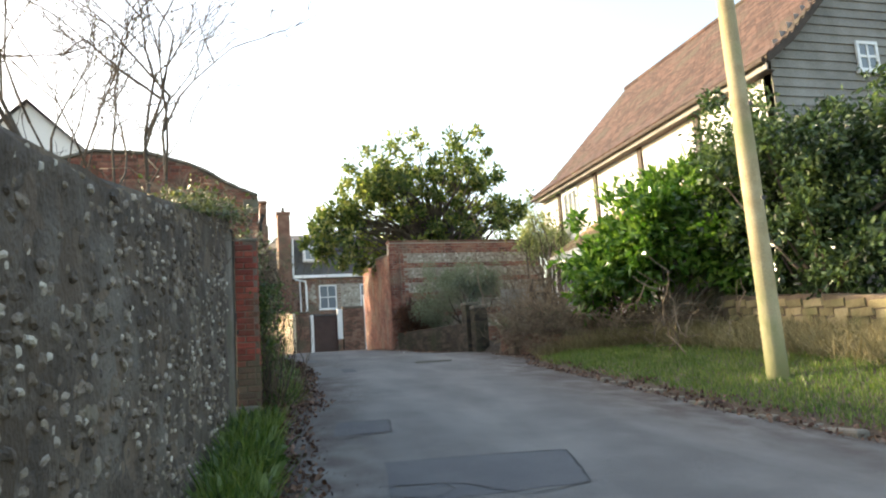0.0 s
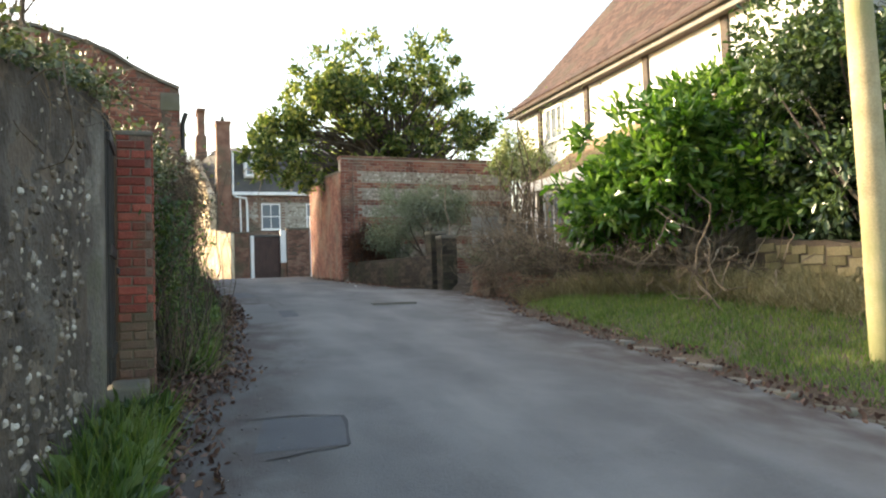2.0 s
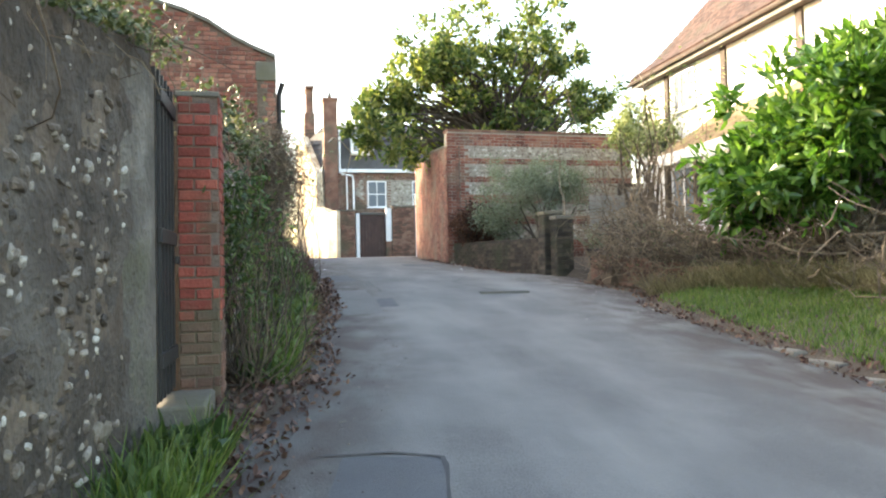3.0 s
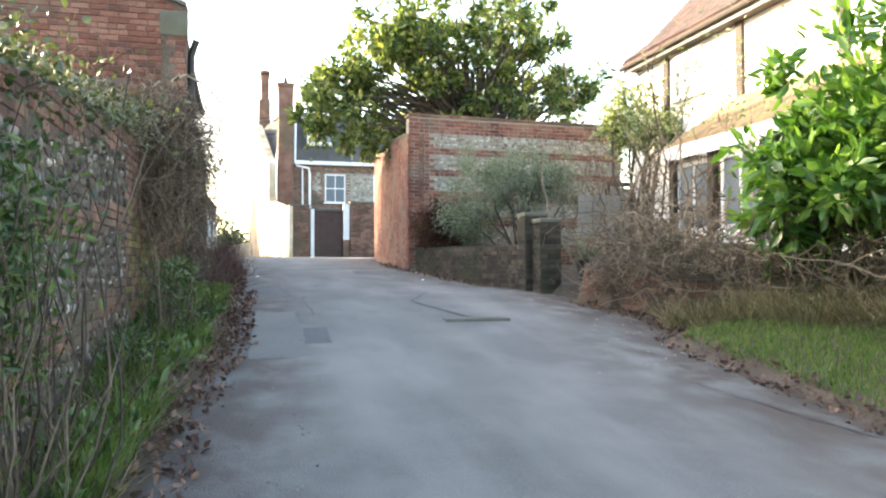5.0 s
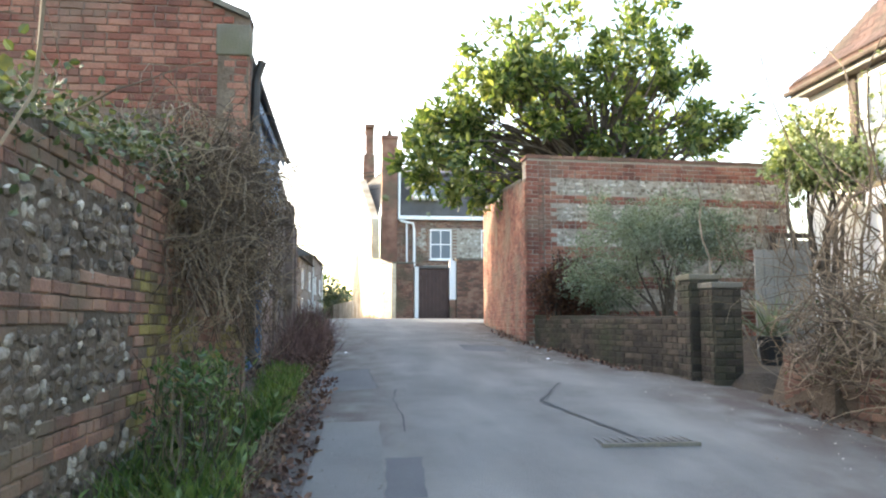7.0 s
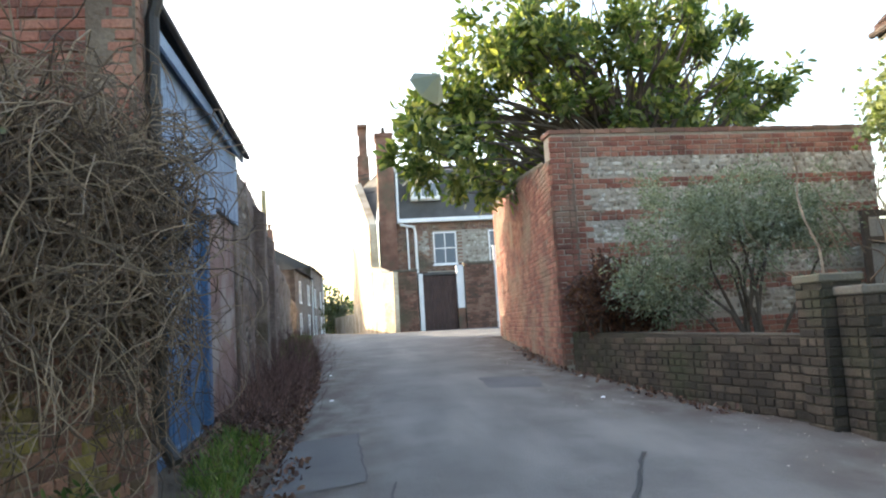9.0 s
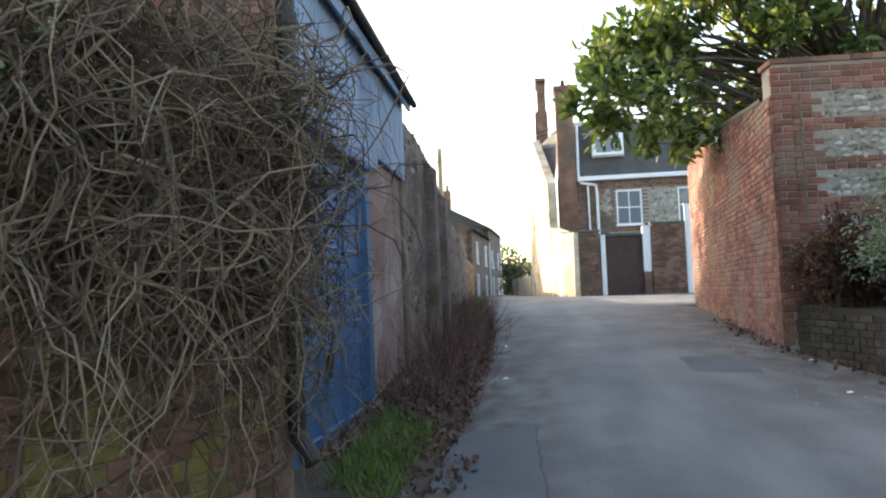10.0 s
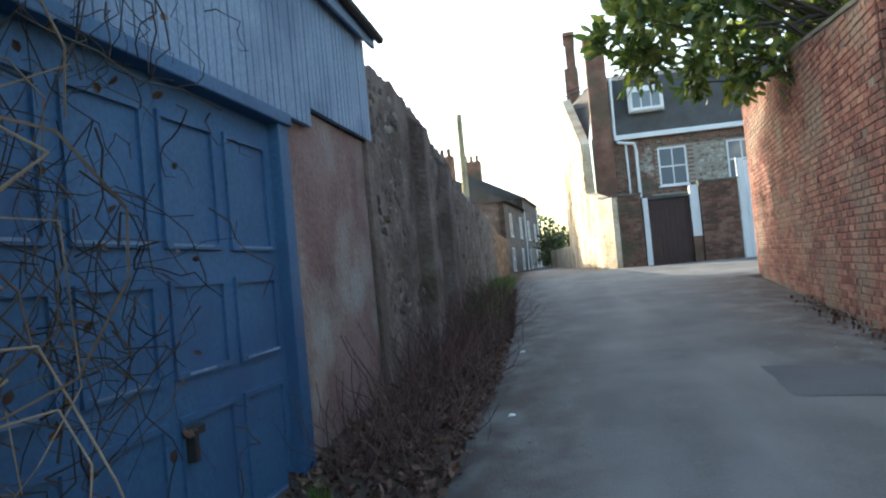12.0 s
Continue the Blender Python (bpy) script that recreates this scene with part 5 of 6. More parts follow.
tree("evergreen_tree", "dark evergreen trees behind the garage roof", (-4.6, 33, 2.4), (-4.6, 33, 6.0),
     [(-4.6, 31, 6.8, 2.2, 2.6, 2.2), (-4.6, 34.5, 6.8, 2.2, 2.6, 2.3), (-4.8, 37.2, 6.3, 1.6, 1.8, 2.0), (-4.8, 28.3, 6.3, 1.8, 1.9, 1.7)], HOLLY, 14000, 0.2, 0.1, 200, 0.5, 0.2, 0.2)
bush("laurel_bush", "large glossy bright green laurel above the bank", "bush", (7.9, 12.4, 1.9), [(7.3, 12.7, 3.4, 1.15, 1.1, 1.2), (7.9, 12.0, 3.9, 1.1, 1.1, 1.2), (6.8, 12.9, 2.9, 0.7, 0.8, 0.65), (8.5, 12.3, 4.5, 0.9, 1.0, 0.95), (8.5, 11.4, 3.3, 0.9, 0.9, 1.0), (8.9, 11.0, 2.8, 0.7, 0.7, 0.6)], LAUREL, 14500, 0.19, 0.075, 200, 0.24, 14, 0.3, 0.1)
bush("dark_evergreen_bush", "tall dark glossy evergreen shrub behind the pole", "bush", (9.0, 9.6, 2.3), [(8.7, 10.8, 4.5, 1.2, 1.2, 1.5), (9.6, 9.6, 4.4, 1.6, 1.5, 1.8), (10.9, 8.6, 4.2, 1.6, 1.4, 1.8), (12.6, 7.8, 3.9, 1.6, 1.4, 1.8), (9.6, 9.9, 3.2, 2.2, 1.1, 0.9), (11.5, 8.4, 3.0, 2.0, 1.0, 0.9), (8.9, 10.6, 2.9, 1.0, 0.8, 0.8), (9.2, 9.0, 2.7, 1.0, 0.8, 0.7), (8.9, 11.3, 3.4, 0.7, 0.7, 1.0)], HOLLY, 46000, 0.12, 0.06, 480, 0.28, 20, 0.25)
bush("laurel_bush", "smaller light green laurel on top of the bank", "bush", (10.6, 6.6, 2.1), [(10.7, 6.6, 3.2, 0.8, 0.8, 0.8)], LAUREL, 2600, 0.14, 0.055, 40, 0.22, 6)
bush("olive_bush", "grey-green small-leaved shrub behind the low wall", "bush", (6.45, 20.2, 2.3), [(6.2, 20.2, 3.85, 1.15, 0.9, 0.75), (5.6, 20.5, 3.15, 0.6, 0.6, 0.5), (7.1, 20.1, 3.9, 0.6, 0.7, 0.6)], OLIVE, 20000, 0.06, 0.02, 200, 0.2, 12, 0.2, 0.0, 0.028)
bush("russet_hedge", "clipped russet-brown hedge against the wall corner", "hedge", (5.25, 21.35, 2.2), [(5.2, 21.35, 3.1, 0.62, 0.45, 0.5), (5.65, 21.3, 3.0, 0.4, 0.4, 0.5)], RUSSET, 15000, 0.05, 0.03, 200, 0.13, 8, 0.3)
bush("climbing_ivy", "pale variegated ivy mound climbing the house corner", "ivy", (9.0, 20.2, 2.3), [(8.9, 20.2, 5.3, 0.55, 0.5, 0.6), (8.7, 20.1, 4.85, 0.5, 0.45, 0.4), (9.3, 19.8, 4.9, 0.5, 0.4, 0.35)], PALE_IVY, 5000, 0.09, 0.055, 80, 0.2, 8, 0.4, 0.3, 0.05)
bush("lane_end_bush", "bright green bush over the far lane wall", "bush", (0.4, 62, 2.6), [(0.5, 62, 4.3, 0.6, 0.9, 1.1), (0.2, 63, 3.5, 0.6, 1.0, 0.8)], IVY, 1600, 0.2, 0.1, 50, 0.4, 8)
bush("distant_trees", "dark hazy trees closing the end of the lane", "tree", (-1.5, 80, 2.6), [(-2, 80, 4.5, 3, 3, 2.6), (2, 84, 4.5, 4, 3, 2.4)], HOLLY, 3000, 0.4, 0.25, 60, 0.9, 12)


# bare tree behind the first wall
def bare_tree():
    t = thing("bare_tree", "small bare tree with dark twigs and a few leaves", "tree", at=(-1.0, 10.0, 1.2))
    wood, q, tips = Shape(), random.Random(5), []
    def grow(p, d, L, r, depth):
        pts, a = [p.copy()], d.copy()
        for i in range(5):
            a = (a + Vector((q.gauss(0, 0.16), q.gauss(0, 0.16), q.gauss(0.03, 0.1)))).normalized()
            p = p + a * L / 5
            pts.append(p.copy())
            if depth and i >= 1 and q.random() < 0.92:
                side = (a + Vector((q.gauss(0, 0.5), q.gauss(0, 0.5), q.gauss(0.1, 0.4)))).normalized()
                grow(p.copy(), side, L * q.uniform(0.45, 0.7), max(0.0065, r * 0.58), depth - 1)
        wood.tube(pts, [r * (1 - 0.12 * k) for k in range(6)], 5 if depth < 2 else 7, False)
        tips.extend(pts[3:])
    for x, y, dx, dy, L, r in ((0, 0, -0.06, 0.05, 4.3, 0.055), (-0.1, 0.1, -0.14, 0.1, 3.4, 0.032), (0.3, -0.2, 0.27, 0.1, 3.6, 0.04), (0.1, 0.1, 0.2, 0.2, 3.8, 0.036), (-0.05, 0.0, 0.02, -0.1, 3.3, 0.032)):
        grow(Vector((x, y, 1.0)), Vector((dx, dy, 1)).normalized(), L, r, 4)
    tagged(part("trunk", wood, BARK, t), kind="stuff")
    part("trunk_base", Shape().tube([(0.1, 0, -0.4), (0.1, 0, 0.6), (0.05, 0, 1.2)], [0.12, 0.1, 0.08], 8), BARK, t)
    keep = [p for p in tips[::24] if p.x < 0.7]
    tagged(part("foliage", leaf_shape(np.array([tuple(p) for p in keep]), 0.055, 0.028, None, 0.3), IVY, t, "sparse small leaves"), kind="stuff")
bare_tree()


# climbers and hedges of dry twigs
def dry_climber():
    t = thing("dry_climber", "leafless brown tangled climber hanging over the garage corner", "climber", at=(0.8, 17.2, 2.0))
    o = Vector((0.8, 17.2, 2.0))
    line = lambda y: -0.42 + (max(-2.4, y) + 1.8) * 0.258
    def front(q):
        y = q.uniform(-2.0, -0.45)
        return (line(y) + abs(q.gauss(0.03, 0.13)), y, q.triangular(0.5, 2.2, 1.9))
    hold = lambda p, q: (0.3 if p.x < line(p.y) + 0.03 else -0.3 if p.x > line(p.y) + 0.38 else 0, 0.25 if p.y < -2.1 else -0.9 if p.y > -0.5 else 0, -0.5 if p.z > 2.15 else 0.35 if p.z < 0.35 else 0)
    tagged(part("front_growth", tangle(900, front, hold, 1.2, 0.0055, 3, 9, 0.14), CLIMBER, t), kind="stuff")
    tagged(part("inner_growth", tangle(500, front, hold, 0.9, 0.005, 91, 8, 0.1), DRY_DARK, t), kind="stuff")
    edge = lambda q: (q.uniform(-0.12, 0.14), q.triangular(-0.5, 1.0, -0.4), q.uniform(0.5, 2.5))
    keep = lambda p, q: (0.35 if p.x < -0.14 else -0.35 if p.x > 0.12 else 0, 0, -0.4 if p.z > 2.7 else 0)
    tagged(part("edge_growth", tangle(130, edge, keep, 0.8, 0.0034, 4, 8, 0.1), BLACK_TWIG, t), kind="stuff")
    stray = lambda p, q: (0.3 if p.x < -0.15 else -0.35 if p.x > -0.06 else 0, 0.05, -0.3 if p.z > 2.8 else 0)
    tagged(part("stray_growth", tangle(42, lambda q: (-0.12 + q.uniform(0, 0.05), q.triangular(0.2, 1.7, 0.3), q.uniform(0.3, 2.7)), stray, 0.7, 0.0034, 8, 9, 0.08), BLACK_TWIG, t), kind="stuff")
    pts = np.array([(rnd.uniform(-0.16, -0.08), rnd.uniform(0.0, 1.2), rnd.uniform(0.3, 2.5)) for _ in range(60)])
    tagged(part("dead_foliage", leaf_shape(pts, 0.05, 0.03, None, 0.5), LITTER, t, "shrivelled brown leaves"), kind="stuff")
dry_climber()


def dry_hedge():
    t = thing("dry_hedge", "straggly leafless brown hedge on the low retaining wall", "hedge", at=(6.6, 14.5, 2.0))
    def start(q):
        y = q.uniform(11.6, 16.0)
        x = hedge_x(y) + q.uniform(-0.25, 0.75)
        return (x - 6.6, y - 14.5, level(y) + q.uniform(0.25, 1.05) - 2.0)
    tagged(part("twig_growth", tangle(1500, start, lambda p, q: (-0.05, 0, 0.3 if p.z < 0.2 else -0.45 if p.z > 0.8 else 0), 0.95, 0.007, 12, 7, 0.02), DRY, t), kind="stuff")
    tagged(part("branch_growth", tangle(60, start, lambda p, q: (0, 0, 0.15), 1.2, 0.016, 13, 7, 0.0), DRY, t), kind="stuff")
    pts = np.array([start(rnd) for _ in range(1500)])
    tagged(part("foliage", leaf_shape(pts, 0.045, 0.025, None, 0.4), IVY, t, "small withered leaves"), kind="stuff")
    s = thing("bare_shrub", "tall leafless shrub in front of the white house", "shrub", at=(7.9, 17.4, 2.1))
    tagged(part("twig_growth", tangle(170, lambda q: (q.uniform(-0.9, 0.9), q.uniform(-1.6, 1.8), q.uniform(0.2, 1.6)), lambda p, q: (0, 0, 0.35), 1.8, 0.009, 21, 8, 0), DRY, s), kind="stuff")
    tagged(part("stem_growth", tangle(16, lambda q: (q.uniform(-0.8, 0.6), q.uniform(-1.6, 1.8), -0.1), lambda p, q: (0, 0, 0.7), 4.0, 0.022, 22, 10, 0), DRY, s), kind="stuff")
    pts = np.array([(rnd.gauss(0.2, 0.5), rnd.uniform(-2.5, 1.2), rnd.gauss(2.7, 0.35)) for _ in range(900)])
    tagged(part("foliage", leaf_shape(pts, 0.06, 0.035, None, 0.3), PALE_IVY, s, "pale climbing leaves"), kind="stuff")
    f = thing("fallen_branches", "pale bare branches lying under the laurel on the bank", "branch_growth", at=(7.6, 11.2, 1.75))
    tagged(part("branch_growth", tangle(70, lambda q: (q.uniform(-1.0, 0.9), q.uniform(-0.9, 0.8), q.uniform(0.0, 0.5)), lambda p, q: (0, 0, 0.25 if p.z < 0.05 else -0.1), 1.3, 0.012, 31, 7, 0.0), DRY, f), kind="stuff")
dry_hedge()


# verge shrubs along the brick wall
def verge_shrub(y, x, tall, green, seed):
    t = thing("verge_shrub", "straggly half-bare shrub at the foot of the wall", "shrub", "verge shrubs", at=(x, y, level(y)))
    tagged(part("stem_growth", tangle(int(14 + 22 * tall), lambda q: (q.gauss(0, 0.1), q.gauss(0, 0.15), 0), lambda p, q: (-0.4 * p.x, -0.4 * p.y, 1.1), tall, 0.006, seed, 7, 0), DRY_DARK, t), kind="stuff")
    pts = np.array([(rnd.gauss(0, 0.12), rnd.gauss(0, 0.15), rnd.triangular(0.15, 1.05, 0.9) * tall) for _ in range(green)])
    part("foliage", leaf_shape(pts, 0.06, 0.022, np.array([(0, 0, 0.6)] * green), 0.0), WEED, t)
for y, x, tall, n, sd in ((10.0, 0.5, 1.6, 1000, 41), (10.3, 0.48, 1.35, 650, 42), (12.4, 0.7, 0.35, 260, 44), (13.9, 0.85, 0.75, 300, 45), (14.5, 0.8, 0.7, 240, 46), (15.5, 0.75, 0.5, 200, 47)):
    verge_shrub(y, x, tall, n, sd)


# ivy over the wall tops
def wall_ivy(name, label, n, place, size=0.055):
    t = thing(name, label, "ivy", at=(0, 0, 0))
    pts = np.array([place() for _ in range(n)])
    tagged(part("foliage", leaf_shape(pts, size, size * 0.75, np.array([(0.3, -0.1, 0.3)] * n), 0.2), IVY, t), kind="stuff")
    tagged(part("stem_growth", tangle(n // 30, lambda q: tuple(pts[q.randrange(n)]), lambda p, q: (0, 0.1, 0), 0.6, 0.005, n, 5, 0.02), DRY, t), kind="stuff")
def top_one():
    y = rnd.triangular(5.0, 9.4, 8.3)
    return (wall_x(y) - 0.15 + rnd.gauss(0, 0.15), y, level(y) + 2.0 + 0.25 * min(1, max(0, (y - 4) / 4)) + abs(rnd.gauss(0, 0.08)))
wall_ivy("wall_ivy", "small-leaved ivy over the flint wall top", 4200, top_one, 0.036)
def top_two():
    y = rnd.uniform(9.9, 15.4)
    return (0.3 + 0.02 * (y - 9.8) - 0.12 + rnd.gauss(0, 0.14), y, float(np.interp(y, [9.8, 11, 13.3, 15.8, 16.7], [3.25, 3.3, 3.52, 3.8, 3.85])) + rnd.gauss(0.02, 0.1))
wall_ivy("wall_ivy", "ivy and moss over the brick wall top", 3200, top_two, 0.05)
def back_growth():
    return (rnd.gauss(-0.9, 0.7), rnd.uniform(9.5, 12.5), 2.95 + abs(rnd.gauss(0, 0.14)))
wall_ivy("garden_scrub", "brownish scrub behind the garden wall", 2600, back_growth, 0.045)


# grass, weeds and dead leaves
stuff("bank_grass", blades(scatter(36000, 1.5, 13.4, lambda y: right_edge(y) + 0.18, lambda y: min(8.25, right_edge(y) + 2.3 if y > 11 else 8.25), 0, (0.8, 2, -0.9)), 0.075, 0.006), BANK_GRASS, "rough mown green grass on the bank", "grass")
stuff("bank_scrub", blades(scatter(12000, 3, 14.2, lambda y: min(7.2, hedge_x(y) - 0.5) if y > 11 else 7.2, lambda y: 8.28 if y < 11.2 else hedge_x(y)), 0.36, 0.006, 0.8), STRAW, "dry brown grass under the shrubs", "dry grass")
stuff("wall_foot_grass", blades(scatter(4200, 2.5, 8.5, lambda y: wall_x(y) + 0.03, lambda y: wall_x(y) + 0.45, 0, (0.9, 7, -0.1)), 0.32, 0.007, 0.45), GRASS, "long green grass at the foot of the flint wall", "grass")
stuff("verge_grass", blades(scatter(3000, 9.9, 15.9, lambda y: 0.45, lambda y: left_edge(y) - 0.15, 0, (1.3, 5, 0.0)), 0.22, 0.006, 0.6), GRASS, "rank green grass along the brick wall", "grass")
stuff("lane_grass", blades(scatter(2600, 25.5, 36, lambda y: left_edge(y) - 0.75, lambda y: left_edge(y) - 0.1, 0, (0.6, 5, -0.2)), 0.28, 0.01, 0.4), GRASS, "grass tufts under the lane wall", "grass")
stuff("gate_weeds", blades(scatter(1500, 16.4, 19.3, lambda y: 0.78, lambda y: 1.25, 0, (1.2, 8, 0.0)), 0.14, 0.006, 0.5), GRASS, "weeds at the garage corner", "weeds")
stuff("dead_verge_grass", blades(scatter(2600, 9.9, 16.4, lambda y: 0.42, lambda y: left_edge(y) - 0.1), 0.16, 0.005, 0.9), DRY, "dry straw-coloured grass in the verge", "dry grass")
verge_weeds = np.array(scatter(1500, 9.9, 16.2, lambda y: 0.45, lambda y: left_edge(y) - 0.2, 0.08, (1.1, 3, 0.0)))
stuff("verge_weeds", leaf_shape(verge_weeds, 0.12, 0.04, np.array([(0.2, -0.2, 0.7)] * 1500), 0.0), WEED, "leafy green weeds in the verge", "weeds")
weeds = np.array(scatter(700, 3.5, 8.5, lambda y: wall_x(y) + 0.05, lambda y: wall_x(y) + 0.45, 0.12))
stuff("broad_weeds", leaf_shape(weeds, 0.16, 0.07, np.array([(0.2, -0.2, 0.6)] * 700), 0.0), WEED, "broad-leaved weeds at the flint wall", "weeds")
litter = scatter(2600, 3, 10, lambda y: wall_x(y) + 0.1, lambda y: left_edge(y) + 0.35, 0.03) + scatter(1800, 9.8, 18, lambda y: left_edge(y) - 0.35, lambda y: left_edge(y) + 0.2, 0.03) + scatter(7000, 18, 32, lambda y: 0.55 if y < 27 else left_edge(y) - 0.6, lambda y: left_edge(y) + 0.05, 0.03) + scatter(700, 17.8, 26, lambda y: right_edge(y) - 0.35, lambda y: right_edge(y) - 0.02, 0.03) + scatter(900, 5, 16, lambda y: right_edge(y) - 0.2, lambda y: right_edge(y) + 0.25, 0.03)
stuff("leaf_litter", leaf_shape(np.array(litter), 0.06, 0.035, None, 0.0, 0.6), LITTER, "dead brown leaves along the lane edges", "leaf litter")
stuff("dry_weeds", tangle(1700, lambda q: (lambda y: (left_edge(y) - q.uniform(0.05, 0.7), y, level(y)))(q.uniform(19.6, 29)), lambda p, q: (0, 0, 0.5), 0.6, 0.004, 77, 4, 0), RED_STALK, "dry brown weed stalks along the lane wall", "weeds")

# ---- road details ----
def road_patch(points, mat, name, label, lift=0.004):
    """A patch from its corners, cut into a fine fan that follows the road."""
    s = Shape()
    rows = []
    (a, b, c, d) = points
    for i in range(9):
        u = i / 8
        row = []
        for j in range(9):
            w = j / 8
            x = (a[0] * (1 - w) + b[0] * w) * (1 - u) + (d[0] * (1 - w) + c[0] * w) * u + 0.02 * noise.noise((i * 1.3, j * 1.3, a[1]))
            y = (a[1] * (1 - w) + b[1] * w) * (1 - u) + (d[1] * (1 - w) + c[1] * w) * u + 0.02 * noise.noise((i * 1.7, j * 1.1, a[0]))
            row.append((x, y, on_road(x, y) + lift))
        rows.append(row)
    return setting(name, s.sheet(rows), mat, label, "road patch")


def crack(points, wide, name="road_seam"):
    pts = []
    for (x0, y0), (x1, y1) in zip(points, points[1:]):
        n = max(2, int(math.hypot(x1 - x0, y1 - y0) / 0.12))
        pts += [(x0 + (x1 - x0) * i / n + rnd.uniform(-0.012, 0.012), y0 + (y1 - y0) * i / n + rnd.uniform(-0.012, 0.012)) for i in range(n)]
    pts.append(points[-1])
    rows = [[], []]
    for i, (x, y) in enumerate(pts):
        q = pts[min(i + 1, len(pts) - 1)]
        p = pts[max(i - 1, 0)]
        dx, dy = q[0] - p[0], q[1] - p[1]
        k = wide * rnd.uniform(0.4, 1.2) / 2 / (math.hypot(dx, dy) + 1e-6)
        for r, sg in zip(rows, (1, -1)):
            r.append((x - dy * k * sg, y + dx * k * sg, on_road(x, y) + 0.008))
    return setting(name, Shape().sheet(rows), TAR, "dark tarry crack in the asphalt", "crack")


road_patch([(0.95, 7.45), (1.52, 7.4), (1.62, 8.03), (1.1, 8.15)], ASPHALT_DARK, "road_patch_1", "sunken dark asphalt patch by the gate")
crack([(0.95, 8.2), (1.35, 8.15), (1.62, 8.03), (1.52, 7.4), (1.0, 7.3)], 0.03)
road_patch([(1.0, 5.0), (2.42, 4.95), (2.7, 5.95), (1.2, 6.2)], ASPHALT_DARK, "road_patch_2", "wide darker asphalt patch")
crack([(1.2, 6.2), (2.7, 5.95), (2.42, 4.95), (1.9, 4.85), (1.6, 5.3), (1.1, 5.5)], 0.02)
crack([(0.9, 5.3), (1.3, 5.05), (1.5, 5.2), (1.45, 5.4), (1.1, 5.45)], 0.02)
road_patch([(2.0, 13.5), (2.23, 13.5), (2.27, 14.33), (2.03, 14.33)], ASPHALT_DARK, "road_patch_3", "small square asphalt patch")
road_patch([(1.5, 13.0), (1.98, 13.0), (2.03, 15.45), (1.6, 15.45)], ASPHALT_PALE, "road_patch_4", "pale asphalt strip")
road_patch([(1.4, 16.9), (2.06, 17.1), (2.0, 18.75), (1.45, 18.6)], ASPHALT_DARK, "road_patch_5", "dark square asphalt patch near the garage")
crack([(1.5, 18.75), (2.0, 18.75), (2.06, 17.1), (1.5, 16.8)], 0.02)
road_patch([(3.5, 20.6), (4.1, 20.5), (4.25, 21.35), (3.5, 21.5)], ASPHALT_DARK, "road_patch_6", "dark asphalt patch by the brick wall")
crack([(4.0, 17.2), (3.53, 16.1), (3.75, 15.1), (3.9, 14.6)], 0.035)
crack([(5.2, 9.8), (4.9, 10.9), (4.7, 11.6)], 0.02)
crack([(2.2, 15.0), (2.22, 15.7), (2.18, 16.3), (2.25, 17.0)], 0.02)
drain = thing("drain_grate", "long cast-iron drain grate across the lane edge", "drain", at=(3.9, 14.62, on_road(3.9, 14.62) - 0.004))
part("frame", Shape().box(-0.36, 0.36, -0.2, -0.17, -0.02, 0.012).box(-0.36, 0.36, 0.17, 0.2, -0.02, 0.012), CONCRETE, drain, "", 0.003)
for i in range(12):
    part("bar", Shape().box(-0.34 + i * 0.06, -0.315 + i * 0.06, -0.17, 0.17, -0.02, 0.014), ASPHALT_PALE, drain)

# kerb stones
kerb = setting("kerb", Shape().box(5.9, 6.1, -9.2, -9.0, -1.2, -0.95), CONCRETE, "low worn stone kerb at the foot of the grass bank", "kerb")
for i in range(44):
    y = -8 + i * 0.5
    if y < 10.2:
        x = right_edge(y)
        m = Matrix.Translation((x + rnd.uniform(-0.03, 0.03), y, level(y))) @ Matrix.Rotation(rnd.uniform(-0.05, 0.05), 4, "Z")
        ob = part("kerb_stone", Shape().box(0.0, 0.15, 0.01, 0.48, -0.15, rnd.uniform(0.015, 0.06), m), CONCRETE, kerb, "", 0.025)

# spiky plant by the gate
sp = thing("spiky_plant", "pale blue-green spiky plant in a dark pot by the gate", "plant", at=(6.75, 17.75, height(6.75, 17.75)))
part("pot", Shape().tube([(0, 0, -0.02), (0, 0, 0.1), (0, 0, 0.32)], [0.12, 0.14, 0.17], 14), BLACK, sp, "dark plastic pot")
tagged(part("spike_growth", blades(np.array([(rnd.gauss(0, 0.05), rnd.gauss(0, 0.05), 0.3) for _ in range(90)]), 0.5, 0.014, 0.8), OLIVE, sp), kind="stuff")
for x, y in ((4.75, 21.2), (4.5, 19.6), (1.7, 20.6), (1.6, 23)):
    lt = thing("scrap_of_litter", "small pale scrap of litter on the road edge", "litter", at=(x, y, on_road(x, y)))
    part("scrap", Shape().add([(-0.022, -0.015, 0.004), (0.025, -0.012, 0.006), (0.03, 0.016, 0.014), (-0.02, 0.02, 0.01), (0, 0, 0.022)], [(0, 1, 4), (1, 2, 4), (2, 3, 4), (3, 0, 4), (3, 2, 1, 0)]), WHITE, lt)

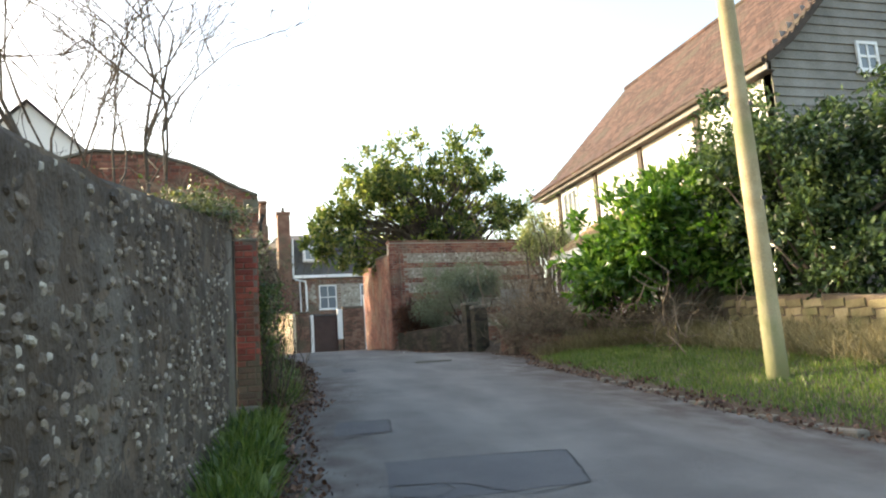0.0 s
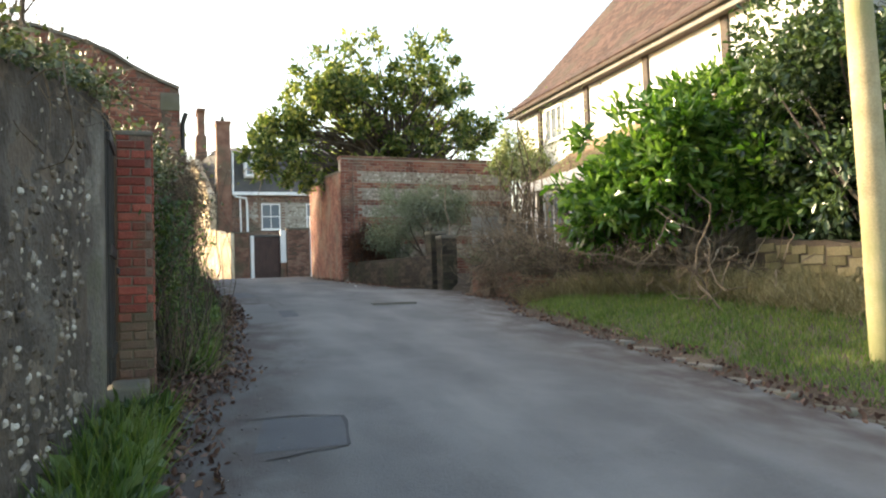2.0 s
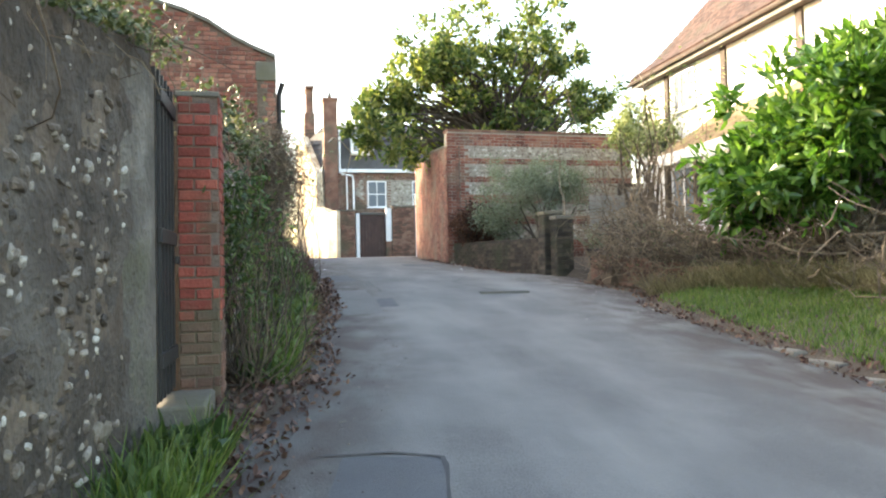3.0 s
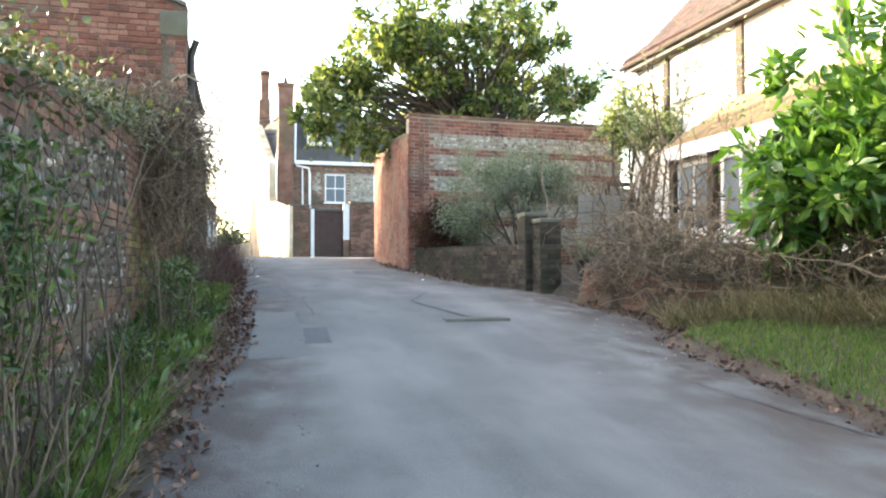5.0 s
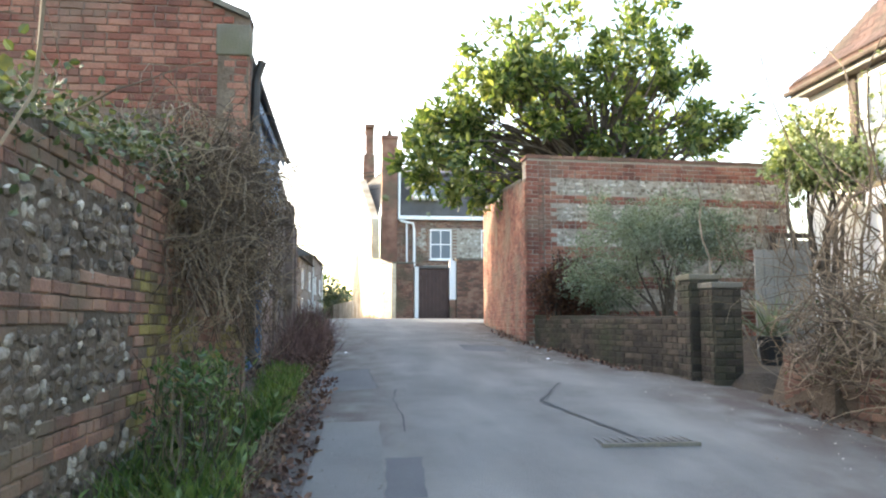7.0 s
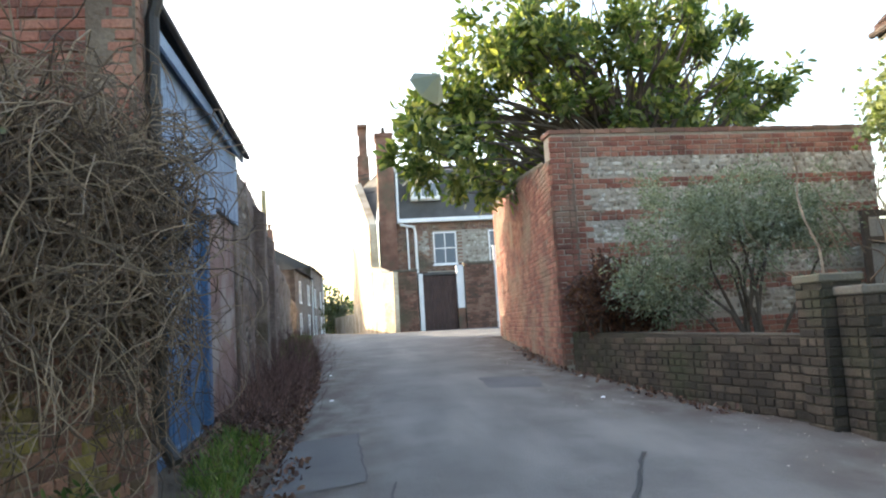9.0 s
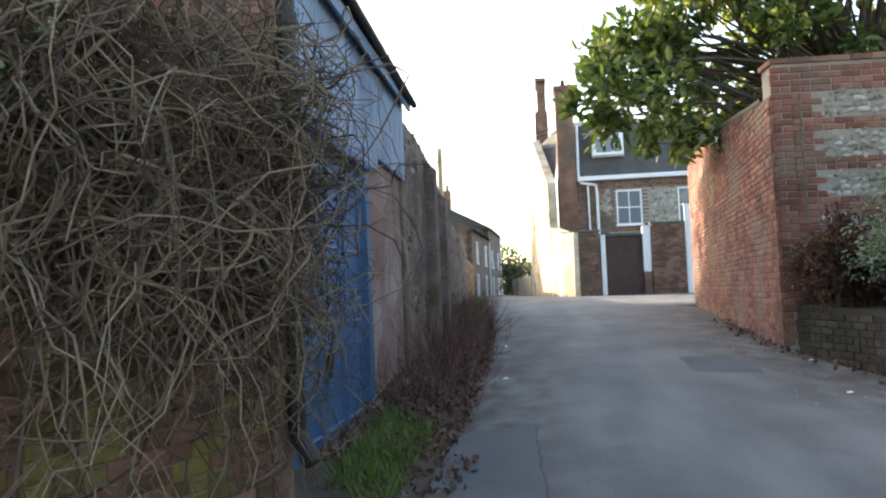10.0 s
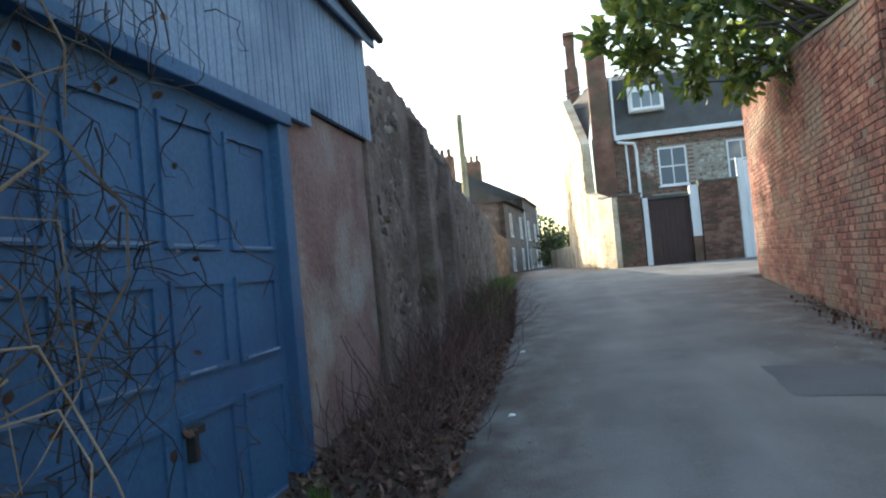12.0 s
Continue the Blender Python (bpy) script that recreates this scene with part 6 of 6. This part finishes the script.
# plank door in the garden wall, and the overhead wire
gd = thing("garden_door", "weathered grey plank door at the garden wall end", "door", at=(9.3, 21.9, 2.05))
for i in range(5):
    part("plank", Shape().box(i * 0.14, i * 0.14 + 0.13, 0.0, 0.035, 0.05, 1.95), GREY_BOARD, gd)
for z in (0.35, 1.6):
    part("ledge", Shape().box(0.0, 0.69, -0.025, -0.001, z, z + 0.1), TIMBER, gd)
part("frame", Shape().box(-0.09, -0.01, -0.03, 0.05, 0.0, 2.08).box(0.71, 0.79, -0.03, 0.05, 0.0, 2.08).box(-0.01, 0.71, -0.03, 0.05, 1.99, 2.08), TIMBER, gd)
wire = thing("overhead_cable", "thin black cable from the pole to the house", "cable", at=(6.37, 7.8, 8.4))
part("cable", Shape().tube([(6.2 * k / 12, 2.5 * k / 12, -0.7 * k / 12 - 1.2 * (k / 12) * (1 - k / 12)) for k in range(13)], 0.012, 5), BLACK, wire)

# pale grit, flint chips and twigs swept to the lane's edges
def grit(name, label, n, y0, y1, x0, x1, mat, seed):
    q, g = random.Random(seed), Shape()
    for _ in range(n):
        y = q.uniform(y0, y1)
        x = x0(y) + (x1(y) - x0(y)) * q.random() ** 1.6
        r, a = q.uniform(0.003, 0.009), q.uniform(0, 6.28)
        m = Matrix.Translation((x, y, on_road(x, y) + r * 0.3)) @ Matrix.Rotation(a, 4, "Z")
        g.add([m @ Vector(p) for p in ((-r * 1.3, 0, 0), (0, -r, 0), (r * 1.2, 0, 0), (0, r, 0), (0, 0, r * 0.8), (0, 0, -r * 0.6))], [(0, 1, 4), (1, 2, 4), (2, 3, 4), (3, 0, 4), (1, 0, 5), (2, 1, 5), (3, 2, 5), (0, 3, 5)])
    stuff(name, g, mat, label, "grit")
grit("edge_grit", "pale flint chips along the garden side of the lane", 500, 12, 24, lambda y: right_edge(y) - 0.02, lambda y: right_edge(y) - 1.3, FLINT_PALE_J, 61)
grit("verge_grit", "flint chips along the walled side of the lane", 600, 5, 26, lambda y: left_edge(y) + 0.02, lambda y: left_edge(y) + 0.8, FLINT_J, 62)
